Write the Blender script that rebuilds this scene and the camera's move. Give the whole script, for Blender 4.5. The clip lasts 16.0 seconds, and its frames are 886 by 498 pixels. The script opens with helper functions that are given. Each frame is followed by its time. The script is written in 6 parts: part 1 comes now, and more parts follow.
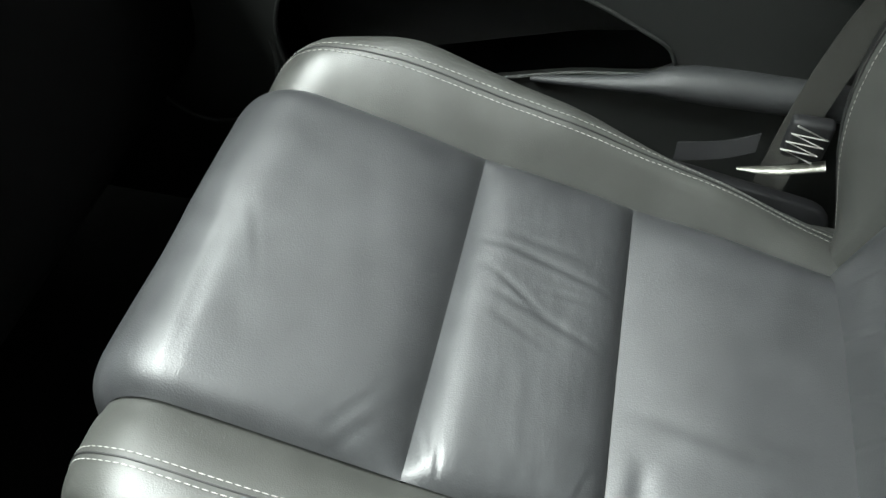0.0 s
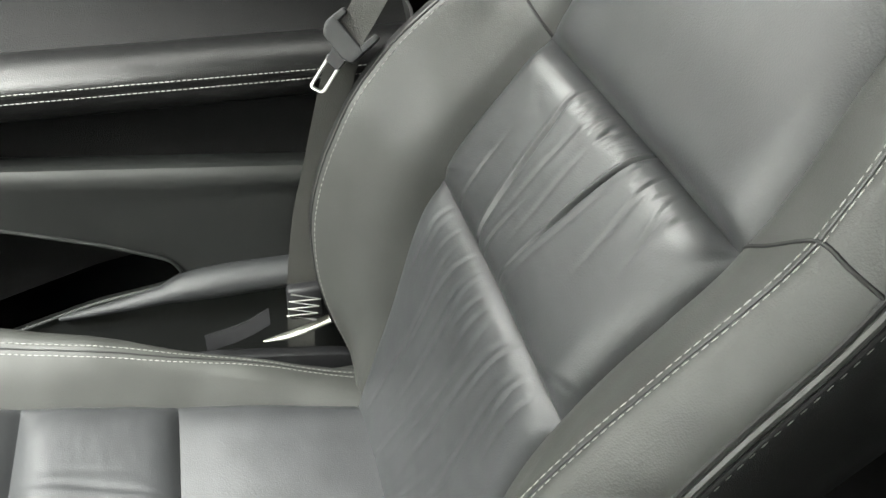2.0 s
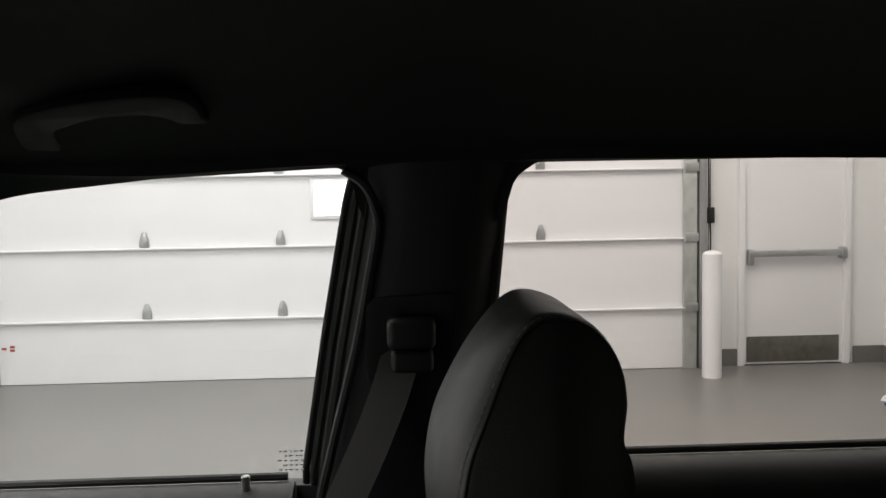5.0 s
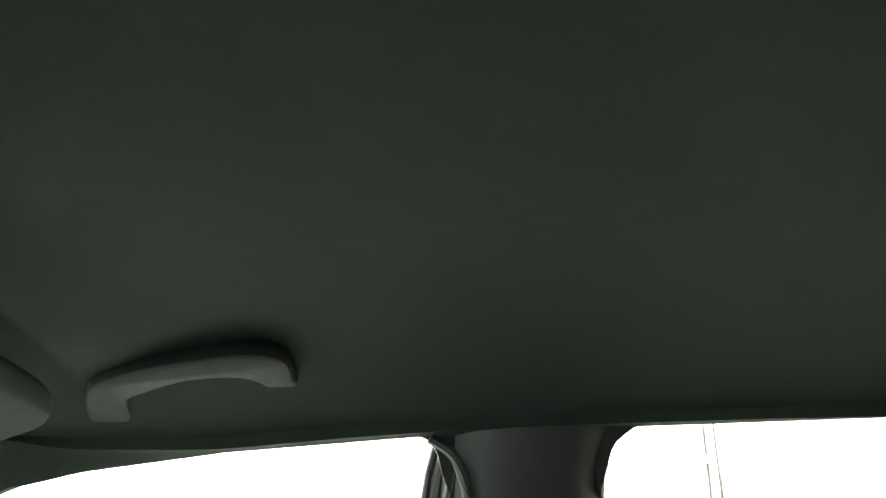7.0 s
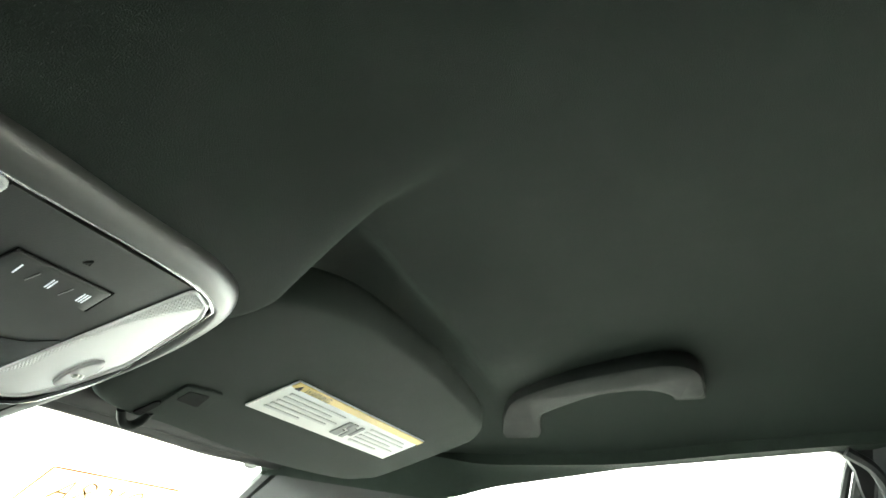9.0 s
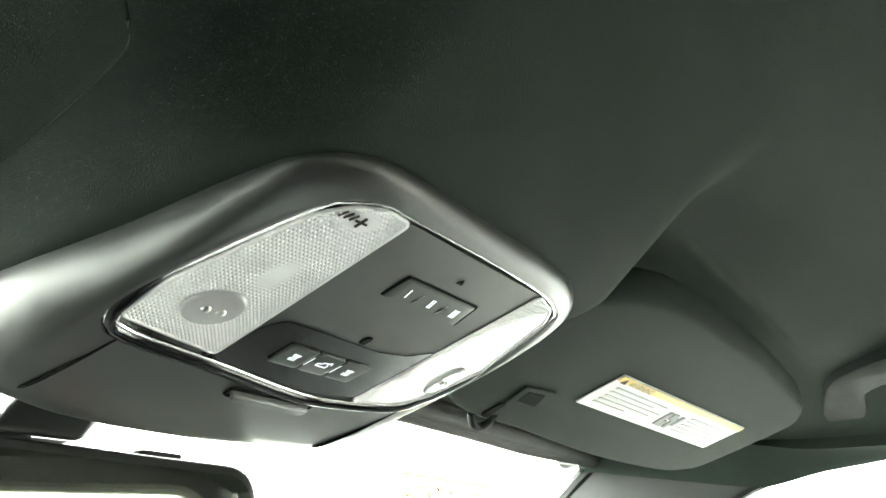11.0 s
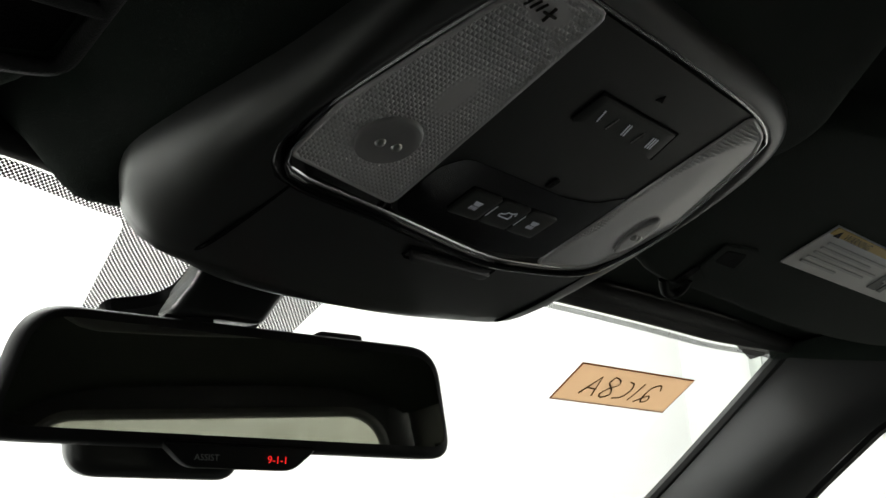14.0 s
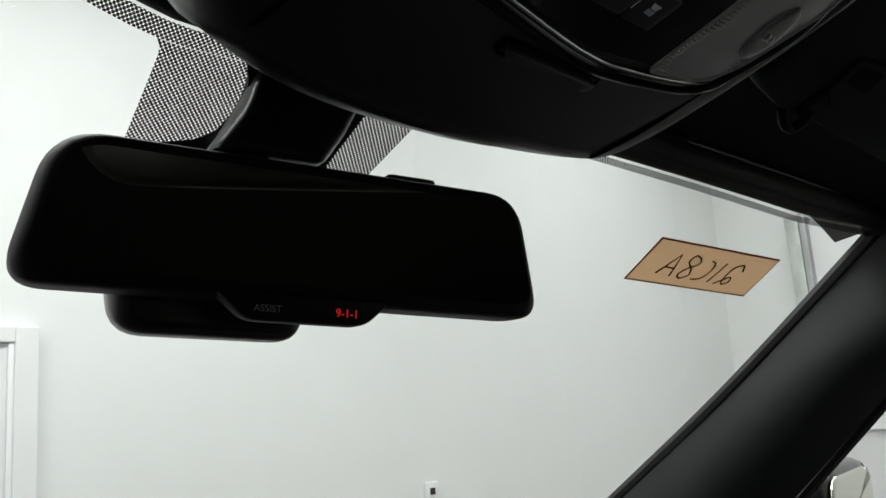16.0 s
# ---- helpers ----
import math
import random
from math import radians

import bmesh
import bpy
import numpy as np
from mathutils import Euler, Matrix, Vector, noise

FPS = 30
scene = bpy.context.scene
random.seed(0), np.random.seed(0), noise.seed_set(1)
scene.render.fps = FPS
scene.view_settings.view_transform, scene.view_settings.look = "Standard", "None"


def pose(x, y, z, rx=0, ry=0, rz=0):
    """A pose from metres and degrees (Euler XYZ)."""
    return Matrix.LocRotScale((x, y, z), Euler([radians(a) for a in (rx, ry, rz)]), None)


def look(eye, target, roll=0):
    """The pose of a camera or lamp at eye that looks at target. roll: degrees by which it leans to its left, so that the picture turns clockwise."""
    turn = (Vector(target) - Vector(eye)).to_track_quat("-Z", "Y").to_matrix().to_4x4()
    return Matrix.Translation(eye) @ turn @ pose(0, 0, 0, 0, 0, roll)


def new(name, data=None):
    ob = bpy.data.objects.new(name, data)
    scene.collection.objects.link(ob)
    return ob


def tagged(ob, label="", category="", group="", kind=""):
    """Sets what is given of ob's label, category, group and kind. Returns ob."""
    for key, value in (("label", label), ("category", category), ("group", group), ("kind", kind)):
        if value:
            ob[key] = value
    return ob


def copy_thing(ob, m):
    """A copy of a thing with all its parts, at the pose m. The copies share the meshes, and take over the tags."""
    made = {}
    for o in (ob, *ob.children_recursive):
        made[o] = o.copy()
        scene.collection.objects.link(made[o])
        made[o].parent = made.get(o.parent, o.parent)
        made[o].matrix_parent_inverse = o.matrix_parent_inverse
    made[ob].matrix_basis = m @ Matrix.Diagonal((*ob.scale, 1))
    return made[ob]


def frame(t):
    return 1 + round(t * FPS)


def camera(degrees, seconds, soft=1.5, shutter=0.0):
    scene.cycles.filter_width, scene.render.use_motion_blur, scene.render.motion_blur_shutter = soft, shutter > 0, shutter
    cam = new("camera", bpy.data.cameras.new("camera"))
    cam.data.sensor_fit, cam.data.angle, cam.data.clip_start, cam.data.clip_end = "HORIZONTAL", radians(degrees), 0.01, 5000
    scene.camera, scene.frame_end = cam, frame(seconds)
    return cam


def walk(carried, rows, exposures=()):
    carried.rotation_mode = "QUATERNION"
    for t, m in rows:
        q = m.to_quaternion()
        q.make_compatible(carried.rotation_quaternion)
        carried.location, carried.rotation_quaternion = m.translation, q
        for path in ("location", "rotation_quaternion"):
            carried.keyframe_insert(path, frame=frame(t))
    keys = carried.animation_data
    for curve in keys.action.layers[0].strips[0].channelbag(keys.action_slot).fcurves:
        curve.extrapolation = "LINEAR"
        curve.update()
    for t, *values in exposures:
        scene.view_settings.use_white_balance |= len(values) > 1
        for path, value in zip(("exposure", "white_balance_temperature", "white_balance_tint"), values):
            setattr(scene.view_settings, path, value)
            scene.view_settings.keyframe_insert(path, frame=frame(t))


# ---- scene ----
cam = camera(54.6, 16.0)
PATH = [
    (0, (-0.041, 0.191, 1.275), (1.233, 0.434, -0.247), 1.9),
    (0.5, (-0.086, 0.124, 1.299), (1.289, 0.159, -0.152), 1.6),
    (1, (-0.088, 0.084, 1.326), (1.346, -0.067, -0.059), 1.5),
    (1.5, (-0.104, 0.046, 1.349), (1.387, -0.267, 0.053), 2.0),
    (2, (-0.112, 0.032, 1.361), (1.42, -0.405, 0.152), 2.0),
    (2.5, (-0.14, 0.001, 1.402), (1.467, -0.515, 0.33), 1.9),
    (3, (-0.159, -0.051, 1.467), (1.52, -0.659, 0.565), 3.1),
    (3.5, (-0.16, -0.184, 1.55), (1.568, -0.7, 0.686), 0.5),
    (4, (-0.21, -0.23, 1.589), (1.567, -0.781, 0.854), 0.4),
    (4.5, (-0.253, -0.254, 1.601), (1.676, -0.525, 1.151), -1.5),
    (5, (-0.292, -0.298, 1.625), (1.701, -0.384, 1.484), -1.0),
    (5.2, (-0.295, -0.304, 1.63), (1.704, -0.355, 1.571), -0.8),
    (7.3, (-0.215, -0.15, 1.593), (1.697, -0.281, 2.165), -2.1),
    (7.5, (-0.209, -0.128, 1.598), (1.71, -0.225, 2.152), -0.9),
    (8, (-0.224, -0.121, 1.594), (1.684, 0.015, 2.176), -0.2),
    (8.5, (-0.24, -0.096, 1.571), (1.63, 0.232, 2.199), -0.6),
    (9, (-0.258, -0.083, 1.57), (1.566, 0.421, 2.218), -0.9),
    (9.5, (-0.291, -0.079, 1.566), (1.477, 0.585, 2.225), -0.9),
    (10, (-0.302, -0.065, 1.561), (1.405, 0.731, 2.232), -1.5),
    (10.2, (-0.308, -0.071, 1.559), (1.368, 0.786, 2.233), -1.6),
    (12.3, (-0.294, -0.051, 1.548), (1.168, 1.13, 2.234), -3.6),
    (12.5, (-0.29, -0.048, 1.544), (1.157, 1.151, 2.229), -3.5),
    (13, (-0.285, -0.037, 1.537), (1.132, 1.209, 2.201), -3.4),
    (13.5, (-0.28, -0.027, 1.533), (1.119, 1.269, 2.135), -3.4),
    (14, (-0.278, -0.019, 1.532), (1.111, 1.316, 2.07), -3.7),
    (14.5, (-0.28, -0.02, 1.533), (1.098, 1.342, 2.028), -4.0),
    (15, (-0.281, -0.02, 1.533), (1.087, 1.366, 1.989), -4.2),
    (15.5, (-0.267, 0.023, 1.522), (1.088, 1.431, 1.945), -4.3),
    (16, (-0.245, 0.055, 1.501), (1.105, 1.48, 1.884), -4.3),
]
EXPOSURES = [
    (0.0, 1.1, 6200, 2), (0.5, 1.45, 6400, 4), (1.0, 1.75, 6450, 3), (2.0, 1.9, 6500, 6), (3.0, 1.9, 6500, 5), (3.5, 1.6, 6500, 5), (4.0, 1.45, 6500, 6),
    (4.5, 0.5, 6500, 9), (4.8, -0.4, 6500, 11), (5.0, -1.0, 6500, 12), (5.2, -1.1, 6500, 12), (6.2, 1.2, 6500, 6),
    (7.3, 2.65, 6450, -6), (8.0, 2.75, 6450, -6), (9.0, 3.08, 6450, -6), (9.5, 3.45, 6450, -5), (10.2, 3.6, 6450, -4),
    (12.3, 3.15, 6500, -2), (12.8, 2.6, 6500, 2), (13.3, 1.5, 6500, 5), (13.8, 0.0, 6500, 6), (14.3, -0.85, 6500, 6), (14.9, -1.25, 6350, 7), (16.0, -1.5, 6300, 6),
]
walk(cam, [(t, look(eye, target, roll)) for t, eye, target, roll in PATH], EXPOSURES)

# ---- light ----
LAMP_WATTS = 310
world = bpy.data.worlds.new("world")
scene.world = world
world.use_nodes = True
world.node_tree.nodes["Background"].inputs[0].default_value = (0.75, 0.8, 0.85, 1)
world.node_tree.nodes["Background"].inputs[1].default_value = 0.3


def area(name, place, aim, sx, sy, watts, colour=(1, 0.985, 0.96)):
    lamp = bpy.data.lights.new(name, "AREA")
    lamp.shape, lamp.size, lamp.size_y, lamp.energy, lamp.color = "RECTANGLE", sx, sy, watts, colour
    ob = new(name, lamp)
    ob.matrix_world = look(place, aim)
    return ob


for lx, share in ((2.4, 0.3), (5.0, 1.4)):
    area("ceiling_lamp", (lx, -0.3, 4.25), (lx, -0.3, 0), 1.8, 7.5, LAMP_WATTS * share)
area("ceiling_lamp", (0.05, 1.95, 4.25), (0.05, 1.95, 0), 4.2, 0.9, LAMP_WATTS * 1.65)

# ---- materials ----


def shader(name, colour, rough=0.5, metal=0.0, noise_scale=40.0, vary=0.15, bump=0.0, bump_scale=400.0, coat=0.0, spec=0.5, voronoi=False, emit=0.0):
    m = bpy.data.materials.new(name)
    m.use_nodes = True
    nt = m.node_tree
    b = nt.nodes["Principled BSDF"]
    b.inputs["Roughness"].default_value, b.inputs["Metallic"].default_value = rough, metal
    b.inputs["Coat Weight"].default_value, b.inputs["Specular IOR Level"].default_value = coat, spec
    co = nt.nodes.new("ShaderNodeTexCoord")
    n1 = nt.nodes.new("ShaderNodeTexNoise")
    n1.inputs["Scale"].default_value, n1.inputs["Detail"].default_value = noise_scale, 6
    nt.links.new(co.outputs["Object"], n1.inputs["Vector"])
    n2 = nt.nodes.new("ShaderNodeTexNoise")
    n2.inputs["Scale"].default_value, n2.inputs["Detail"].default_value = noise_scale / 9, 3
    nt.links.new(co.outputs["Object"], n2.inputs["Vector"])
    add = nt.nodes.new("ShaderNodeMath")
    add.operation = "ADD"
    nt.links.new(n1.outputs["Fac"], add.inputs[0])
    nt.links.new(n2.outputs["Fac"], add.inputs[1])
    ramp = nt.nodes.new("ShaderNodeMapRange")
    ramp.inputs["From Min"].default_value, ramp.inputs["From Max"].default_value = 0.6, 1.4
    ramp.inputs["To Min"].default_value, ramp.inputs["To Max"].default_value = 1 - vary, 1 + vary
    nt.links.new(add.outputs[0], ramp.inputs["Value"])
    mul = nt.nodes.new("ShaderNodeMix")
    mul.data_type, mul.blend_type = "RGBA", "MULTIPLY"
    mul.inputs["Factor"].default_value = 1.0
    mul.inputs[6].default_value = (*colour, 1)
    nt.links.new(ramp.outputs[0], mul.inputs[7])
    nt.links.new(mul.outputs[2], b.inputs["Base Color"])
    rr = nt.nodes.new("ShaderNodeMapRange")
    rr.inputs["From Min"].default_value, rr.inputs["From Max"].default_value = 0.6, 1.4
    rr.inputs["To Min"].default_value, rr.inputs["To Max"].default_value = max(rough * (1 - vary), 0.02), min(rough * (1 + vary), 1)
    nt.links.new(add.outputs[0], rr.inputs["Value"])
    nt.links.new(rr.outputs[0], b.inputs["Roughness"])
    if bump:
        if voronoi:
            t = nt.nodes.new("ShaderNodeTexVoronoi")
            t.inputs["Scale"].default_value = bump_scale
            out = t.outputs["Distance"]
        else:
            t = nt.nodes.new("ShaderNodeTexNoise")
            t.inputs["Scale"].default_value, t.inputs["Detail"].default_value = bump_scale, 3
            out = t.outputs["Fac"]
        nt.links.new(co.outputs["Object"], t.inputs["Vector"])
        bp = nt.nodes.new("ShaderNodeBump")
        bp.inputs["Strength"].default_value, bp.inputs["Distance"].default_value = bump, 0.001
        nt.links.new(out, bp.inputs["Height"])
        nt.links.new(bp.outputs["Normal"], b.inputs["Normal"])
    if emit:
        b.inputs["Emission Color"].default_value, b.inputs["Emission Strength"].default_value = (*colour, 1), emit
    return m


def paper_material(name, colour):
    """Thin paper that lets light through."""
    m = shader(name, colour, 0.8, noise_scale=30, vary=0.1)
    nt = m.node_tree
    tr, mix = nt.nodes.new("ShaderNodeBsdfTranslucent"), nt.nodes.new("ShaderNodeMixShader")
    tr.inputs[0].default_value = (*colour, 1)
    mix.inputs[0].default_value = 0.72
    nt.links.new(nt.nodes["Principled BSDF"].outputs[0], mix.inputs[1])
    nt.links.new(tr.outputs[0], mix.inputs[2])
    nt.links.new(mix.outputs[0], nt.nodes["Material Output"].inputs[0])
    return m


LEATHER = shader("black_leather", (0.036, 0.037, 0.034), 0.45, noise_scale=30, vary=0.2, bump=0.13, bump_scale=900, voronoi=True, spec=0.55)
LEATHER_WORN = shader("black_leather_insert", (0.029, 0.030, 0.0316), 0.43, noise_scale=24, vary=0.24, bump=0.13, bump_scale=800, voronoi=True, spec=0.6)
THREAD = shader("grey_thread", (0.30, 0.30, 0.28), 0.7, noise_scale=200)
PLASTIC = shader("black_grained_plastic", (0.022, 0.023, 0.024), 0.5, noise_scale=60, vary=0.1, bump=0.3, bump_scale=1500, voronoi=True)
CONSOLE_PLASTIC = shader("black_smooth_plastic", (0.040, 0.041, 0.040), 0.34, noise_scale=60, vary=0.08, bump=0.05, bump_scale=2400, voronoi=True, spec=0.8)
SEAT_VINYL = shader("black_seat_vinyl", (0.010, 0.010, 0.010), 0.6, spec=0.25, noise_scale=60, vary=0.1, bump=0.3, bump_scale=1500, voronoi=True)
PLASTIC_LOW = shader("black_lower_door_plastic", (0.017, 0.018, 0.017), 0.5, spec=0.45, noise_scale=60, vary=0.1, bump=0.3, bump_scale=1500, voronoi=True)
DOOR_LEATHER = shader("black_door_leather", (0.0055, 0.0055, 0.0055), 0.6, spec=0.13, noise_scale=30, vary=0.12, bump=0.25, bump_scale=900, voronoi=True)
ARM_LEATHER = shader("black_armrest_leather", (0.005, 0.005, 0.005), 0.34, spec=0.4, noise_scale=30, vary=0.12, bump=0.2, bump_scale=900, voronoi=True)
DASH = shader("soft_black_trim", (0.005, 0.005, 0.005), 0.9, noise_scale=60, vary=0.15, bump=0.2, bump_scale=900, spec=0.08)
PLASTIC_DARK = shader("dark_plastic", (0.009, 0.009, 0.01), 0.55, noise_scale=60, bump=0.15, bump_scale=1200)
HANDLE_PLASTIC = shader("matt_black_plastic", (0.0095, 0.012, 0.0105), 0.7, spec=0.25, noise_scale=60, bump=0.3, bump_scale=1500)
GLOSS = shader("gloss_black", (0.006, 0.006, 0.007), 0.12, noise_scale=60, vary=0.1)
RUBBER = shader("black_rubber", (0.012, 0.012, 0.012), 0.6)
CLOTH = shader("black_headliner_cloth", (0.0225, 0.031, 0.025), 0.95, noise_scale=420, vary=0.25, bump=0.9, bump_scale=1600, spec=0.2)
WEBBING = shader("belt_webbing", (0.036, 0.036, 0.032), 0.6, noise_scale=120, vary=0.12, bump=0.5, bump_scale=900)
CHROME = shader("chrome", (0.78, 0.78, 0.79), 0.2, 1.0, vary=0.05)
SILVER = shader("satin_silver", (0.62, 0.62, 0.6), 0.3, 1.0, vary=0.08)
# near-black that puts the shade of hollows, slots and gaps into the colour
HOLLOW_SHADE = shader("near_black_hollow_shade", (0.006, 0.006, 0.006), 1.0, noise_scale=300, vary=0.3, bump=1.0, bump_scale=900, spec=0.1)
WALL = shader("white_painted_wall", (0.78, 0.79, 0.78), 0.7, noise_scale=4, vary=0.03, bump=0.04, bump_scale=200)
DOORWHITE = shader("white_steel_door", (0.8, 0.8, 0.81), 0.45, noise_scale=5, vary=0.03, bump=0.03, bump_scale=300)
CONCRETE = shader("sealed_grey_floor", (0.2, 0.195, 0.185), 0.4, noise_scale=9, vary=0.14, bump=0.1, bump_scale=60)
STEEL = shader("galvanised_steel", (0.45, 0.46, 0.46), 0.45, 0.8, noise_scale=30, vary=0.2)
KICK_STEEL = shader("brushed_dark_steel", (0.20, 0.20, 0.175), 0.4, 0.7, noise_scale=18, vary=0.3)
TRACK_STEEL = shader("pale_galvanised_steel", (0.50, 0.53, 0.50), 0.35, 0.35, noise_scale=14, vary=0.3)
GREYPAINT = shader("grey_base", (0.16, 0.155, 0.15), 0.6, noise_scale=12, vary=0.15)
# colours of the added left walls: dark cuts light, off-white reflects it
LIGHT_CUT_WALL = shader("dark_light_cutting_wall", (0.10, 0.10, 0.10), 0.7, noise_scale=6, vary=0.1, bump=0.1, bump_scale=150)
BOUNCE_WALL = shader("off_white_bounce_wall", (0.78, 0.78, 0.77), 0.7, noise_scale=6, vary=0.06, bump=0.1, bump_scale=150)
PAINT = shader("dark_car_paint", (0.02, 0.02, 0.022), 0.25, vary=0.05, coat=0.5)
PAPER = shader("white_label", (0.78, 0.78, 0.76), 0.5, vary=0.04)
YELLOW = shader("yellow_label", (0.72, 0.52, 0.12), 0.5, vary=0.05)
TAN = paper_material("tan_paper", (0.61, 0.49, 0.37))
TANEDGE = paper_material("brown_paper_edge", (0.32, 0.15, 0.07))
INK_THIN = paper_material("dark_ink_on_paper", (0.16, 0.11, 0.05))
INK = shader("dark_ink", (0.03, 0.025, 0.02), 0.7, vary=0.1)
INKGREY = shader("grey_ink", (0.3, 0.3, 0.3), 0.7, vary=0.1)
# icon print with a faint glow added to keep it pale
ICON = shader("faintly_glowing_icon_print", (0.6, 0.62, 0.68), 0.5, vary=0.02, emit=0.12)
INKPALE = shader("pale_print", (0.62, 0.62, 0.62), 0.5, vary=0.05)
RED = shader("red_lit_icon", (0.9, 0.02, 0.02), 0.5, vary=0.02, emit=1.5)
RED_LABEL = shader("red_label", (0.4, 0.09, 0.07), 0.5)
BLUE = shader("blue_plastic", (0.03, 0.11, 0.22), 0.45)
LIME = shader("yellow_plastic", (0.30, 0.28, 0.06), 0.5)
GREEN = shader("green_cloth", (0.16, 0.27, 0.20), 0.8)


def glass_material(name, tint=(0.97, 0.985, 0.975), rough=0.0):
    m = bpy.data.materials.new(name)
    m.use_nodes = True
    nt = m.node_tree
    nt.nodes.remove(nt.nodes["Principled BSDF"])
    clear, gloss, mix, face = (nt.nodes.new("ShaderNode" + k) for k in ("BsdfTransparent", "BsdfGlossy", "MixShader", "LayerWeight"))
    clear.inputs[0].default_value = (*tint, 1)
    gloss.inputs["Roughness"].default_value = rough
    face.inputs[0].default_value = 0.5
    power, scale = nt.nodes.new("ShaderNodeMath"), nt.nodes.new("ShaderNodeMath")
    power.operation, scale.operation = "POWER", "MULTIPLY_ADD"
    power.inputs[1].default_value, scale.inputs[1].default_value, scale.inputs[2].default_value = 5.0, 0.85, 0.05
    nt.links.new(face.outputs["Facing"], power.inputs[0])
    nt.links.new(power.outputs[0], scale.inputs[0])
    nt.links.new(scale.outputs[0], mix.inputs[0])
    nt.links.new(clear.outputs[0], mix.inputs[1])
    nt.links.new(gloss.outputs[0], mix.inputs[2])
    nt.links.new(mix.outputs[0], nt.nodes["Material Output"].inputs[0])
    return m


GLASS = glass_material("window_glass")
GLASS_TINT = glass_material("side_window_glass", (0.92, 0.925, 0.915))
GLASS_REAR = glass_material("rear_side_window_glass", (0.78, 0.735, 0.70))
# added dark tint for one unseen pane, to let less light in
GLASS_LIGHT_CUT = glass_material("light_cutting_glass", (0.30, 0.30, 0.29))
GLASS_DARK = glass_material("rear_window_glass", (0.50, 0.505, 0.44))
MIRROR = shader("mirror_glass", (0.74, 0.745, 0.66), 0.02, 1.0, vary=0.0)

# ---- building helpers ----


def part(name, bm, material, parent=None, label="", smooth=True):
    if isinstance(bm, bmesh.types.BMesh):
        me = bpy.data.meshes.new(name)
        bm.to_mesh(me)
        bm.free()
    else:
        me = bm
    me.materials.append(material)
    if smooth:
        me.polygons.foreach_set("use_smooth", [True] * len(me.polygons))
        me.set_sharp_from_angle(angle=radians(40))
    ob = new(name, me)
    if parent is not None:
        ob.parent = parent
    if label:
        ob["label"] = label
    return ob


def thing(name, label, category, group="", kind=""):
    return tagged(new(name), label, category, group, kind)


def grid(P, nu, nv):
    return np.array([[P(i / nu, j / nv) for j in range(nv + 1)] for i in range(nu + 1)], float)


def pad(S, nu, nv, puff, power=(8, 8), relief=None, thick=0.02):
    """An upholstered panel: the surface S puffed out between its sewn edges."""
    base = grid(S, nu, nv)
    nrm = np.cross(np.gradient(base, axis=0), np.gradient(base, axis=1))
    nrm /= np.linalg.norm(nrm, axis=2, keepdims=True) + 1e-12
    u, v = np.linspace(0, 1, nu + 1)[:, None], np.linspace(0, 1, nv + 1)[None]
    e = (1 - np.abs(2 * u - 1) ** power[0]) * (1 - np.abs(2 * v - 1) ** power[1])
    off = puff * e
    if relief is not None:
        off = off + np.array([[relief(i / nu, j / nv) for j in range(nv + 1)] for i in range(nu + 1)]) * np.sqrt(e)
    return sheet(base + nrm * off[..., None], nu, nv, thick)


def sheet(P, nu, nv, thick=0.0, closed=False):
    """A surface P(u, v) over the unit square, with a thickness to its back."""
    pts = grid(P, nu, nv) if callable(P) else P
    du, dv = np.gradient(pts, axis=0), np.gradient(pts, axis=1)
    nrm = np.cross(du, dv)
    nrm /= np.linalg.norm(nrm, axis=2, keepdims=True) + 1e-12
    w = nv + 1
    verts = pts.reshape(-1, 3)
    faces = [(i * w + j, (i + 1) * w + j, (i + 1) * w + j + 1, i * w + j + 1) for i in range(nu) for j in range(nv)]
    if thick:
        n = len(verts)
        verts = np.concatenate([verts, (pts - nrm * thick).reshape(-1, 3)])
        faces += [tuple(n + k for k in reversed(f)) for f in faces]
        rim = [i * w for i in range(nu + 1)] + [nu * w + j for j in range(1, w)] + [i * w + nv for i in range(nu - 1, -1, -1)] + [j for j in range(nv - 1, 0, -1)]
        for a, b in zip(rim, rim[1:] + rim[:1]):
            faces.append((b, a, n + a, n + b))
    me = bpy.data.meshes.new("sheet")
    me.from_pydata([tuple(v) for v in verts], [], faces)
    me.update()
    return me


def spline(points, n=60):
    """Points on a smooth curve through the given ones."""
    p = np.array(points, float)
    q = np.vstack([2 * p[0] - p[1], p, 2 * p[-1] - p[-2]])
    out = []
    per = max(2, n // (len(p) - 1))
    for i in range(1, len(q) - 2):
        for k in range(per):
            t = k / per
            out.append(0.5 * (2 * q[i] + (q[i + 1] - q[i - 1]) * t + (2 * q[i - 1] - 5 * q[i] + 4 * q[i + 1] - q[i + 2]) * t * t + (3 * q[i] - q[i - 1] - 3 * q[i + 1] + q[i + 2]) * t**3))
    out.append(p[-1])
    return np.array(out)


def along(curve):
    """A function of 0..1 along a polyline, by its length."""
    d = np.r_[0, np.cumsum(np.linalg.norm(np.diff(curve, axis=0), axis=1))]
    d /= d[-1]
    return lambda s: np.array([np.interp(s, d, curve[:, k]) for k in range(curve.shape[1])])


